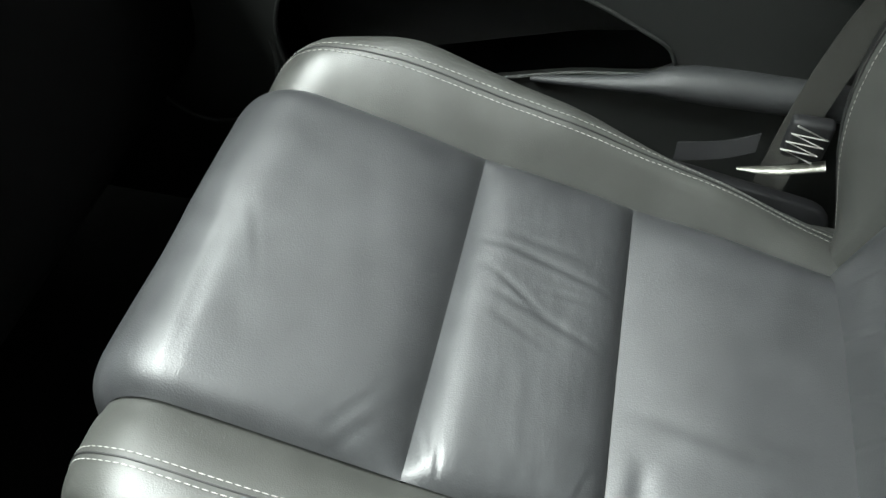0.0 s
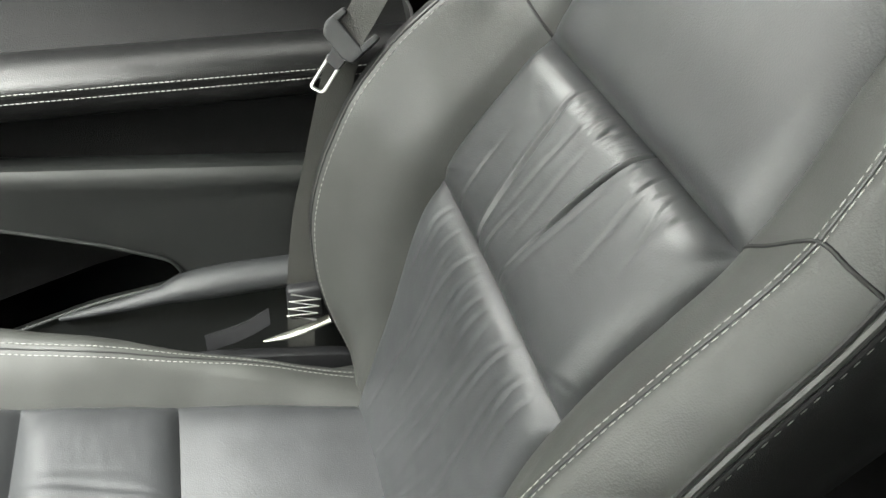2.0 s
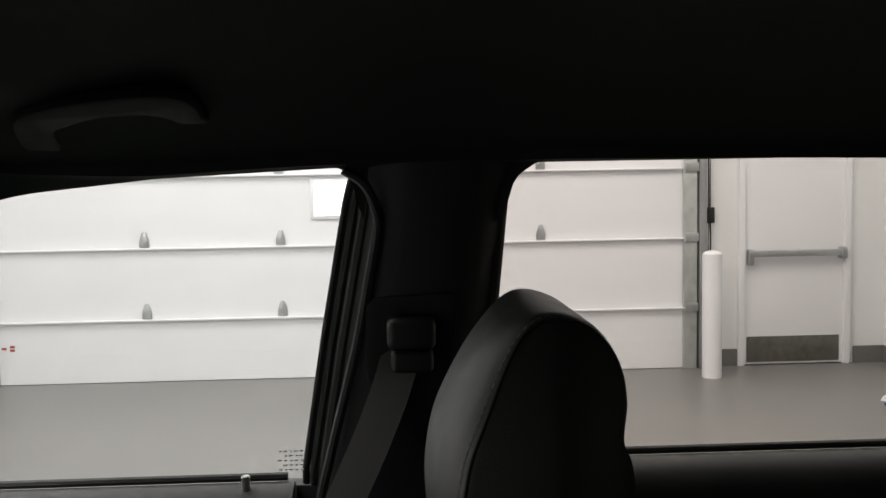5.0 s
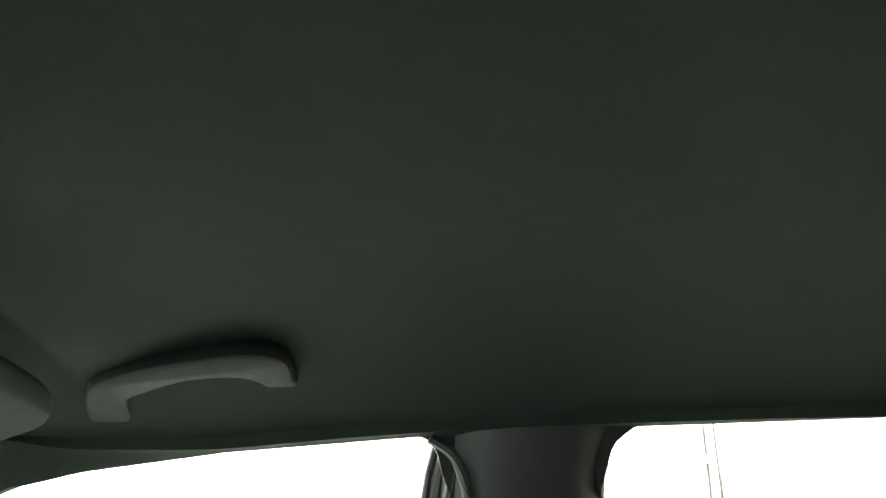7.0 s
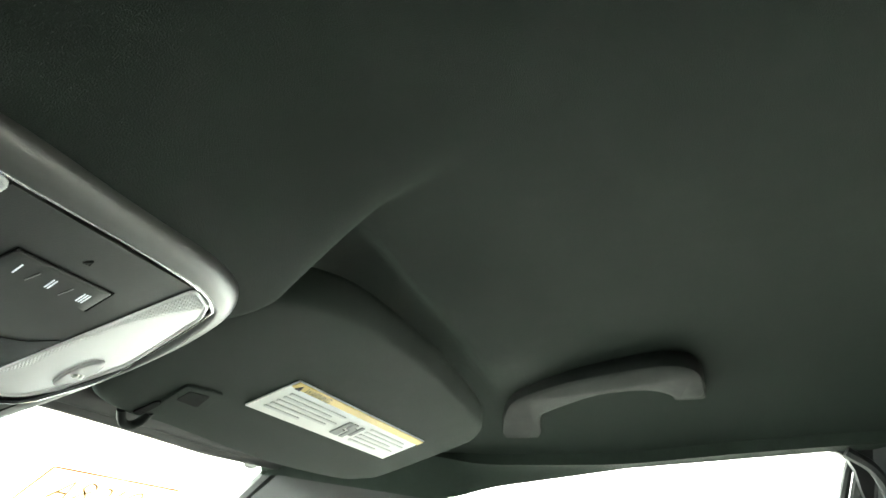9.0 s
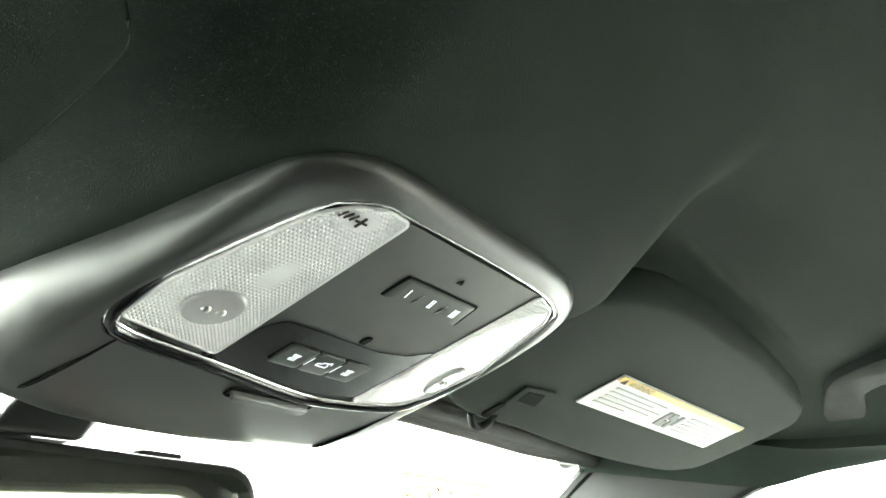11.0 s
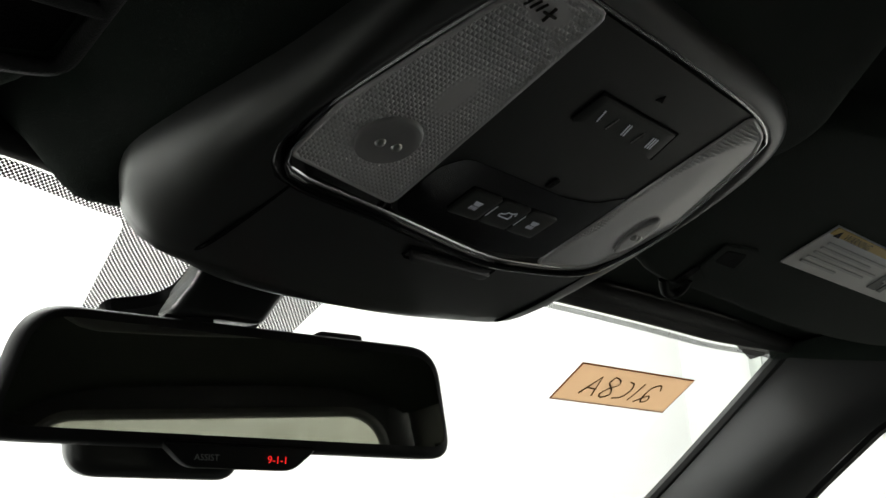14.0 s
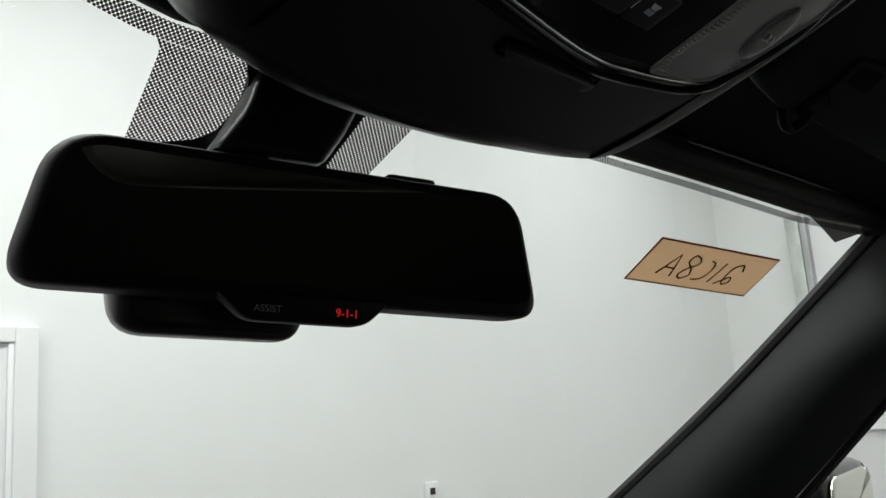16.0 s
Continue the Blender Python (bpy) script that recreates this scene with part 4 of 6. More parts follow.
cushion_bolster(-1)

# backrest
BACK = spline([(-0.058, 0.62), (-0.0705, 0.69), (-0.102, 0.80), (-0.145, 0.946), (-0.236, 1.070), (-0.281, 1.155), (-0.322, 1.230), (-0.352, 1.264), (-0.39, 1.275), (-0.43, 1.270), (-0.475, 1.26), (-0.515, 1.22)], 150)
back_d = np.r_[0, np.cumsum(np.linalg.norm(np.diff(BACK, axis=0), axis=1))]


def back(s):
    return np.array([np.interp(s, back_d, BACK[:, k]) for k in (0, 1)])


def back_n(s):
    t = back(s + 0.006) - back(s - 0.006)
    t /= np.linalg.norm(t)
    return np.array([t[1], -t[0]])


def back_s(z):
    k = int(np.argmax(BACK[:, 1]))
    return float(np.interp(z, BACK[:k, 1], back_d[:k]))


def inner_hw(s):
    z = back(s)[1]
    return 0.147 + 0.006 * smoothstep(0.95, 1.07, z) - 0.03 * smoothstep(1.25, 1.275, z)


def back_panel(s0, s1):
    def S(u, v):
        s = s0 + (s1 - s0) * v
        y, z = back(s)
        n = back_n(s)
        a = 1 - 2 * u
        o = 0.004 * a * a - 0.004
        return (SX + 0.012 * smoothstep(1.08, 1.2, z) + a * inner_hw(s), y + n[0] * o, z + n[1] * o)
    return S


S1, S2, S3 = back_s(0.946), back_s(1.070), back_d[-1]
rng = random.Random(5)
low_f = folds((0.40, 0.70, 1.25, 0.22, 0.007, 0.00136), (0.62, 0.72, 1.25, 0.25, 0.008, 0.00161), (0.30, 0.74, 1.3, 0.2, 0.006, 0.00099), (0.52, 0.62, 1.2, 0.25, 0.007, 0.00093), (0.75, 0.66, 1.35, 0.25, 0.008, 0.00099), (0.22, 0.55, 1.3, 0.25, 0.008, 0.00074), (0.36, 0.35, 1.2, 0.3, 0.008, 0.00074), (0.55, 0.3, 1.1, 0.3, 0.008, 0.00062), (0.7, 0.4, 1.3, 0.3, 0.008, 0.00062),
              *[(0.12 + 0.055 * i + 0.02 * rng.random(), 0.93 - 0.04 * rng.random(), 1.25 + 0.3 * rng.random(), 0.05 + 0.05 * rng.random(), 0.006 + 0.003 * rng.random(), 0.0010 + 0.0006 * rng.random()) for i in range(15)])
mid_f = folds((0.61, 0.72, 1.49, 0.38, 0.0046, 0.0048), (0.63, 0.60, 1.49, 0.35, 0.010, 0.0012), (0.345, 0.48, 1.66, 0.42, 0.007, 0.0030), (0.41, 0.66, 1.58, 0.25, 0.009, 0.0010), (0.50, 0.55, 1.60, 0.22, 0.010, 0.0008), (0.745, 0.70, 1.64, 0.22, 0.010, 0.0008), (0.21, 0.28, 1.6, 0.2, 0.008, 0.0008), (0.44, 0.2, 1.52, 0.14, 0.007, 0.0012), (0.84, 0.78, 1.7, 0.16, 0.009, 0.0008), (0.08, 0.12, 0.9, 0.1, 0.014, 0.0010), (0.94, 0.12, 0.6, 0.1, 0.014, 0.0010),
              *[(0.28 + 0.60 * rng.random(), 0.955 - 0.05 * rng.random(), 1.35 + 0.45 * rng.random(), 0.025 + 0.07 * rng.random() ** 2, 0.0050 + 0.003 * rng.random(), 0.0005 + 0.0006 * rng.random()) for i in range(30)])
top_f = folds((0.5, 0.3, 0.1, 0.4, 0.05, 0.0006), (0.3, 0.6, 0.2, 0.4, 0.05, 0.0006))
part("backrest_panel", pad(back_panel(0.0, S1), 150, 130, 0.016, (18, 14), low_f), LEATHER_WORN, seat)
part("backrest_panel", pad(back_panel(S1, S2), 380, 90, 0.017, (18, 8), mid_f), LEATHER_WORN, seat)
part("backrest_panel", pad(back_panel(S2, S3), 40, 70, 0.016, (14, 30), top_f), LEATHER_WORN, seat)


CREST = spline([(-0.10, 0.60), (-0.063, 0.70), (-0.035, 0.775), (-0.027, 0.86), (-0.036, 0.915), (-0.064, 0.985), (-0.107, 1.044), (-0.154, 1.085), (-0.212, 1.13), (-0.262, 1.215), (-0.315, 1.285), (-0.365, 1.325), (-0.42, 1.343), (-0.458, 1.330), (-0.48, 1.30), (-0.50, 1.25)], 150)
crest_d = np.r_[0, np.cumsum(np.linalg.norm(np.diff(CREST, axis=0), axis=1))]
CREST_JOINT = float(np.interp(1.13, CREST[:100, 1], crest_d[:100]))


def crest(s):
    """The bolster's crest beside a place of the backrest's middle line."""
    c = np.interp(s, [0.0, S2, back_d[-1]], [0.0, CREST_JOINT, crest_d[-1]])
    return np.array([np.interp(c, crest_d, CREST[:, k]) for k in (0, 1)])


def backrest_section(s, side):
    """Places across a bolster: outwards from the seat's middle, and in the side view."""
    inner, top, hw, n = back(s), crest(s), inner_hw(s), back_n(s)
    z = top[1]
    hw += side * 0.012 * smoothstep(1.08, 1.2, inner[1])
    if side < 0:
        top = top - np.array((float(np.interp(z, [0.62, 0.90, 0.94, 0.98, 1.03, 1.06, 1.09, 1.13], [0.028, 0.028, 0.030, 0.038, 0.043, 0.038, 0.027, 0.004])), 0.0))
    s = min(s, back_d[-1] * 0.93)
    wc = float(np.interp(z, [0.62, 0.8, 1.0, 1.13, 1.25, 1.32, 1.345], [0.195, 0.205, 0.214, 0.2215, 0.205, 0.19, 0.178])) if top[0] > -0.42 else 0.176
    mid = inner * 0.5 + top * 0.5 + n * 0.010
    t = crest(s + 0.012) - crest(max(s - 0.012, 0.0))
    t /= np.linalg.norm(t) + 1e-9
    m = np.array([t[1], -t[0]])
    near = mid * 0.45 + inner * 0.55 + n * 0.004
    if side < 0:
        k = float(np.interp(z, [0.8, 0.95, 1.1, 1.25], [1.35, 1.25, 0.95, 0.72]))
        return [(hw - 0.002, *(inner - n * 0.006)), (hw + (wc - hw) * 0.22, *near), (hw + (wc - hw) * 0.55, *mid), (wc, *top), (wc + 0.020 * k, *(top - m * 0.006 * k)), (wc + 0.040 * k, *(top - m * 0.024 * k)), (wc + 0.040 * k + 0.006, *(top - m * (0.024 * k + 0.028))), (wc + 0.040 * k + 0.002, *(top - m * 0.10)), (wc + 0.02, *(top - m * 0.15)), (wc - 0.02, *(top - m * 0.165))]
    return [(hw - 0.002, *(inner - n * 0.006)), (hw + (wc - hw) * 0.22, *near), (hw + (wc - hw) * 0.55, *mid), (wc, *top), (wc + 0.022, *(top - m * 0.009)), (wc + 0.036, *(top - m * 0.036)), (wc + 0.034, *(top - m * 0.085)), (wc + 0.018, *(top - m * 0.135)), (wc - 0.02, *(top - m * 0.155))]


def backrest_bolster(side):
    ss = np.linspace(0.0, back_d[-1] * 0.99, 100)
    marks = []
    for s in ss:
        c_ = spline(backrest_section(s, side), 48)
        l_ = np.r_[0, np.cumsum(np.linalg.norm(np.diff(c_, axis=0), axis=1))]
        per = 48 // (8 if side > 0 else 9)
        marks.append((l_[3 * per] / l_[-1], l_[5 * per] / l_[-1]))
    marks = np.array(marks)
    rows = np.array([[along(spline(backrest_section(s, side), 48))(v) for v in np.linspace(0, 1, 45)] for s in ss])
    for _ in range(6):
        rows[1:-1] = (rows[:-2] + 2 * rows[1:-1] + rows[2:]) / 4

    def P(u, v):
        i, j = u * (len(ss) - 1), v * 44
        a, c = min(int(i), len(ss) - 2), min(int(j), 43)
        fi, fj = i - a, j - c
        q = (rows[a, c] * (1 - fj) + rows[a, c + 1] * fj) * (1 - fi) + (rows[a + 1, c] * (1 - fj) + rows[a + 1, c + 1] * fj) * fi
        w = 0.0022 * math.exp(-((u - 0.44) / 0.012) ** 2) * math.sin(math.pi * min(v / 0.3, 1.0)) if side > 0 else 0.0
        w += slack(q[0] + side, q[1], q[2])
        return np.array((SX + side * (q[0] + w * v), q[1] + w * (1 - v), q[2] + w))

    wide = 0.06 if side < 0 else 0.0
    edge = lambda u: float(np.interp(u, np.linspace(0, 1, len(marks)), marks[:, 1])) + wide * (1 - smoothstep(0.2, 0.44, u))  # noqa: E731
    crest_k = lambda u: float(np.interp(u, np.linspace(0, 1, len(marks)), marks[:, 0]))  # noqa: E731
    if side < 0:
        ob = part("backrest_bolster", sheet(lambda u, v: P(u, v * (edge(u) + 0.006)), 120, 60, 0.003 * side), LEATHER, seat)
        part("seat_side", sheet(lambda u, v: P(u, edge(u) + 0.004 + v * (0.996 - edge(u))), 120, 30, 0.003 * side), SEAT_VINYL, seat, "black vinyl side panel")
    else:
        ob = part("backrest_bolster", sheet(lambda u, v: P(u, v * (crest_k(u) + 0.004)), 120, 50, 0.003 * side), LEATHER, seat)
        part("seat_side", sheet(lambda u, v: P(u, crest_k(u) + 0.002 + v * (0.998 - crest_k(u))), 120, 36, 0.003 * side), SEAT_VINYL, seat, "black vinyl side panel")
    us = np.linspace(0.04, 0.92, 180)
    for k in ((-0.009, 0.009) if side < 0 else (-0.022,)):
        stitches(surface_line(P, us, [crest_k(u) + k for u in us], (0.0009 if side < 0 else 0.0004) * side), ob, step=0.0062, length=0.0045, r=0.00042)
    part("seam", tube([P(u, crest_k(u) + (0.0 if side < 0 else -0.004)) for u in us], 0.0010, 6), LEATHER_WORN if side < 0 else RUBBER, ob)
    part("piping", tube([P(u, edge(u)) for u in us], 0.0028, 8), LEATHER if side < 0 else RUBBER, ob, "black edge piping")
    if side < 0:
        for k in (-0.014, 0.014):
            part("piping_groove", tube([P(u, edge(u) + k) for u in us], 0.0016, 6), RUBBER, ob)
    stitches(surface_line(P, us, [edge(u) + 0.022 for u in us], 0.0004 * side), ob, step=0.008, length=0.004, r=0.0003)
    uj = S2 / ss[-1]
    part("cross_seam", tube([P(uj + 0.01 * v, v) for v in np.linspace(0.0, edge(uj), 40)], 0.0013, 6), RUBBER, ob)
    return ob


backrest_bolster(1)
backrest_bolster(-1)
part("backrest_shell", sheet(lambda u, v: (SX + (2 * u - 1) * (0.21 - 0.03 * v), *(back(v * back_d[-1] * 0.97) - back_n(v * back_d[-1] * 0.97) * (0.10 - 0.03 * v + 0.02 * math.sin(math.pi * u)))), 20, 40, -0.01), LEATHER, seat)


HEAD = spline([(-0.385, 1.325), (-0.350, 1.328), (-0.327, 1.334), (-0.315, 1.349), (-0.3095, 1.385), (-0.311, 1.415), (-0.320, 1.450), (-0.345, 1.497), (-0.372, 1.525), (-0.400, 1.536), (-0.430, 1.526), (-0.449, 1.503), (-0.4545, 1.475), (-0.4505, 1.445), (-0.457, 1.425), (-0.457, 1.395), (-0.440, 1.360), (-0.412, 1.336), (-0.385, 1.325)], 144)[:-1]
HEAD_C = np.array((-0.385, 1.435))


def head_point(a, k, deep=1.0):
    """A point of the headrest: a across from -1 to 1, k along the outline seen from the side, deep inwards on its side faces."""
    q = HEAD[int(k) % len(HEAD)]
    b = min(abs(a), 1.0)
    grow = (1 - 0.055 * (1 - math.sqrt(max(1 - max((b - 0.8) / 0.2, 0.0) ** 2, 0.0)))) * deep
    p = HEAD_C + (q - HEAD_C) * grow
    y = p[0] - 0.020 * b ** 2.5 * smoothstep(-0.40, -0.325, p[0]) * smoothstep(1.31, 1.40, p[1])
    wide = float(np.interp(p[1], [1.33, 1.40, 1.46, 1.50, 1.54], [0.117, 0.121, 0.110, 0.097, 0.083])) * (1 - 0.26 * smoothstep(-0.395, -0.46, p[0]))
    return np.array((SX + 0.018 + a * wide * (1 + 0.03 * (1 - deep ** 2)), y, p[1]))


def headrest_mesh():
    n = len(HEAD)
    rows = [(-1.0, d) for d in (0.02, 0.25, 0.5, 0.75, 0.92)] + [(-math.cos(math.pi * i / 40), 1.0) for i in range(41)] + [(1.0, d) for d in (0.92, 0.75, 0.5, 0.25, 0.02)]
    verts = [tuple(head_point(a, k, d)) for a, d in rows for k in range(n)]
    faces = [(i * n + k, i * n + (k + 1) % n, (i + 1) * n + (k + 1) % n, (i + 1) * n + k) for i in range(len(rows) - 1) for k in range(n)]
    faces += [tuple(range(n))[::-1], tuple((len(rows) - 1) * n + k for k in range(n))]
    me = bpy.data.meshes.new("headrest")
    me.from_pydata(verts, [], faces)
    me.update()
    return me


part("headrest", headrest_mesh(), LEATHER, seat, "black leather padded headrest")
for a_ in (-0.99, 0.99):
    ring_ = [head_point(a_, k) + 0.0004 * np.array((a_, 0, 0)) for k in range(len(HEAD) + 1)]
    part("headrest_seam", tube(ring_, 0.0016, 6), RUBBER, seat)
    stitches([head_point(a_ * 0.955, k) + 0.0005 * np.array((0, *(HEAD[k % len(HEAD)] - HEAD_C))) / 0.1 for k in range(len(HEAD) + 1)], seat, r=0.0004, name="headrest_stitching")
for sx in (-0.038, 0.122):
    part("headrest_post", tube(spline([(SX + sx, -0.429, 1.24), (SX + sx, -0.430, 1.275), (SX + sx, -0.436, 1.31), (SX + sx, -0.438, 1.35), (SX + sx, -0.42, 1.39)], 24), 0.0062, 16), CHROME, seat, "chrome headrest post")
    for wx, wy, z0_, tall in ((0.039, 0.025, 1.2745, 0.006), (0.023, 0.0165, 1.2800, 0.0055)):
        rim_ = [(SX + sx + wx * math.cos(t), -0.428 + wy * math.sin(t)) for t in np.linspace(0, 2 * math.pi, 28, endpoint=False)]
        part("post_sleeve", slab(rim_, lambda a, b, d, z0_=z0_: Vector((a, b, z0_ + 0.05 * (b + 0.43) + d)), tall, 0.003), PLASTIC_DARK, seat, "black plastic post sleeve")

# ---- seat belt ----
belt = thing("seat_belt", "dark grey webbing seat belt hanging from the door pillar", "seat belt")


def strap(points, width, thick=0.0012, across=(0.25, 1, 0), end=None, end_width=None):
    """A strap along a line; towards its end it may twist and gather to another width."""
    c = along(spline(points, 60))
    a0 = np.array(across, float) / np.linalg.norm(across)
    a1 = a0 if end is None else np.array(end, float) / np.linalg.norm(end)

    def P(u, v):
        k = smoothstep(0.35, 1.0, u)
        a = a0 * (1 - k) + a1 * k
        return c(u) + a / np.linalg.norm(a) * (v - 0.5) * (width + ((end_width or width) - width) * k)

    return sheet(P, 50, 8, thick)


BAR, RISE, FACE_T = (np.array(q) for q in ((-0.516, -0.559, -0.649), (0.095, -0.790, 0.605), (-0.851, 0.250, 0.461)))
TONGUE = np.array((0.600, -0.075, 1.048))


def tongue_lift(a, b, d):
    return Vector(TONGUE + BAR * a + RISE * b + FACE_T * d)


part("webbing", strap([(0.712, -0.30, 1.465), (0.695, -0.265, 1.36), (0.655, -0.195, 1.22), (0.617, -0.117, 1.105), (0.600, -0.078, 1.048)], 0.047, across=(0.3, 1, 0.15), end=(0.516, 0.559, 0.649), end_width=0.028), WEBBING, belt)
part("webbing", strap([(0.606, -0.073, 1.030), (0.613, -0.060, 0.975), (0.621, -0.046, 0.91), (0.626, -0.030, 0.84), (0.628, -0.018, 0.75), (0.628, -0.01, 0.62)], 0.030, across=(0.15, 1, 0.12)), WEBBING, belt)
body_t = bmesh.new()
for piece in ([(-0.0225, 0.006), (-0.0225, -0.004), (-0.016, -0.0125), (0.013, -0.0135), (0.0205, -0.010), (0.0203, 0.006)], [(-0.0225, 0.003), (-0.0150, 0.003), (-0.0152, 0.017), (-0.0215, 0.0175)], [(0.0130, 0.003), (0.0204, 0.003), (0.0200, 0.0235), (0.0140, 0.0245)]):
    me_t = bpy.data.meshes.new("tongue_piece")
    bm = slab(rounded(piece, 0.0028, 4), lambda a, b, d: tongue_lift(a, b, d - 0.0045), 0.010, 0.0022, 3)
    bm.to_mesh(me_t)
    body_t.from_mesh(me_t)
    bpy.data.meshes.remove(me_t)
    bm.free()
tongue = part("tongue", body_t, PLASTIC, belt, "grey-black plastic belt tongue")
part("tongue_neck", prism(rounded([(-0.003, -0.010), (0.014, -0.010), (0.0165, -0.024), (0.002, -0.026)], 0.003, 3), lambda a, b, d: tongue_lift(a, b, d - 0.003), 0.006, 0.001), PLASTIC_DARK, tongue, smooth=False)
ring_t = rounded([(0.000, -0.016), (0.0125, -0.015), (0.0215, -0.047), (0.0100, -0.051)], 0.004, 4)
part("tongue_plate", tube([tongue_lift(a, b, 0.0) for a, b in ring_t + ring_t[:1]], 0.0021, 8, 0.6), SILVER, tongue, "steel latch loop")
for (y0_, y1_, z0_, z1_, x0_, x1_, r_) in ((-0.330, -0.274, 1.441, 1.478, 0.674, 0.72, 0.009), (-0.327, -0.278, 1.413, 1.4400, 0.680, 0.718, 0.007)):
    part("height_adjuster", block(x0_, x1_, y0_, y1_, z0_, z1_, r_, 4), PLASTIC_DARK, belt, "black belt height adjuster")

# ---- door details ----
lock = thing("door_lock_pin", "small chrome lock pin on the door sill", "lock pin", "lock pins")
bm = bmesh.new()
bmesh.ops.create_cone(bm, cap_ends=True, segments=20, radius1=0.0046, radius2=0.0058, depth=0.031)
bmesh.ops.bevel(bm, geom=[e for e in bm.edges if e.calc_face_angle(0) > 1.0], offset=0.0014, segments=2, affect="EDGES")
part("pin", moved(bm, pose(0.773, -0.091, 1.254)), SILVER, lock)
bm = bmesh.new()
bmesh.ops.create_cone(bm, cap_ends=True, segments=20, radius1=0.0122, radius2=0.0085, depth=0.009)
part("collar", moved(bm, pose(0.773, -0.091, 1.244)), CONSOLE_PLASTIC, lock)
copy_thing(lock, pose(0, -0.868, 0.036))

# ---- roof: visors, handle, console, mirror ----
def visor(s):
    v = thing("sun_visor", "black cloth sun visor folded up, with a printed warning label" if s > 0 else "black cloth sun visor folded up beside a clip", "sun visor", "sun visors")
    rim = [(0.135, 0.20), (0.1316, 0.135), (0.139, 0.118), (0.16, 0.106), (0.20, 0.096), (0.267, 0.091), (0.349, 0.0885), (0.443, 0.091), (0.515, 0.096), (0.55, 0.107), (0.5616, 0.126), (0.5606, 0.2044), (0.545, 0.222), (0.51, 0.235), (0.383, 0.247), (0.228, 0.2465), (0.196, 0.249), (0.153, 0.24), (0.135, 0.20)]
    out = [tuple(p) for p in spline(rim, 90)[:-1]]
    away = 0.0 if s > 0 else 0.045

    def lift(a, b, d):
        z = 1.672 - 0.08 * (a - 0.253) - 0.32 * (b - 0.156) + d
        return Vector((CX + s * (a + away - CX), b, z))

    part("panel", slab(out, lift, 0.024, 0.011), CLOTH, v)
    # added paler tube that draws the highlight along the visor's rim
    part("edge_highlight", tube(spline([lift(a, b + 0.0006, 0.0105) for a, b in rim[10:] + rim[1:3]], 90), 0.0012, 8), PLASTIC, v, "thin plastic tube added as the edge's light line")
    return v, lift


vis, vlift = visor(1)
visor(-1)

def flat(points, lift_, d0, d1):
    bm = bmesh.new()
    lo = [bm.verts.new(lift_(a, b, d0)) for a, b in points]
    hi = [bm.verts.new(lift_(a, b, d1)) for a, b in points]
    bm.faces.new(lo), bm.faces.new(hi[::-1])
    for i in range(len(points)):
        j = (i + 1) % len(points)
        bm.faces.new((lo[j], lo[i], hi[i], hi[j]))
    bmesh.ops.recalc_face_normals(bm, faces=bm.faces)
    return bm


LAB0, LABU, LABV = np.array((0.253, 0.156)), np.array((0.237, -0.012)), np.array((0.002, 0.040))


def on_label(u, v):
    return tuple(LAB0 + u * LABU + v * LABV)


label_p = part("warning_label", flat([on_label(0, 0), on_label(1, 0), on_label(1, 1), on_label(0, 1)], vlift, -0.0012, -0.0002), PAPER, vis, "white printed warning label with a yellow band")
part("yellow_band", flat([on_label(0.005, 0.01), on_label(0.995, 0.01), on_label(0.995, 0.16), on_label(0.005, 0.16)], vlift, -0.002, -0.0013), YELLOW, label_p)

handle = thing("grab_handle", "black folding grab handle over the front door", "grab handle")
HX = Vector((0.0, 1.0, -0.0054)).normalized()
HN = Vector((0.269, 0.0056, 0.963)).normalized()
HY = HN.cross(HX).normalized()


def handle_lift(p, q, d):
    bow = 0.006 * smoothstep(0.02, 0.09, q)
    return Vector((0.616, 0.057, 1.680)) + HX * p + HY * q + HN * (d - 0.002 + bow * 0.3)


outer = spline([(0.051, -0.036), (0.041, 0.005), (0.032, 0.036), (0.022, 0.057), (0.004, 0.074), (-0.04, 0.096), (-0.09, 0.110), (-0.122, 0.115), (-0.143, 0.111), (-0.156, 0.096), (-0.160, 0.072), (-0.159, 0.044)], 40)
inside = spline([(-0.132, 0.044), (-0.128, 0.053), (-0.117, 0.062), (-0.10, 0.0660), (-0.063, 0.062), (-0.018, 0.037), (-0.004, 0.024), (0.001, -0.005), (0.003, -0.036)], 30)
for p0, q0, wide_ in ((0.028, -0.028, 0.030), (-0.146, 0.048, 0.016)):
    foot = rounded([(p0 - wide_, q0 - 0.012), (p0 + wide_, q0 - 0.012), (p0 + wide_ * 0.8, q0 + 0.012), (p0 - wide_ * 0.8, q0 + 0.012)], 0.006, 4)
    part("hinge_foot", slab(foot, lambda a, b, d: handle_lift(a, b, d + 0.004), 0.02, 0.004), HANDLE_PLASTIC, handle, "moulded hinge foot of the handle")
part("grip", prism([tuple(p) for p in outer] + [tuple(p) for p in inside], handle_lift, 0.019, 0.0065), HANDLE_PLASTIC, handle)

con = thing("overhead_console", "black overhead console with reading lamps and buttons", "overhead console")


def con_lift(a, b, d):
    return Vector((a, b, con_z(b) - d))


CONSOLE_MID = np.array((0.0, 0.19))


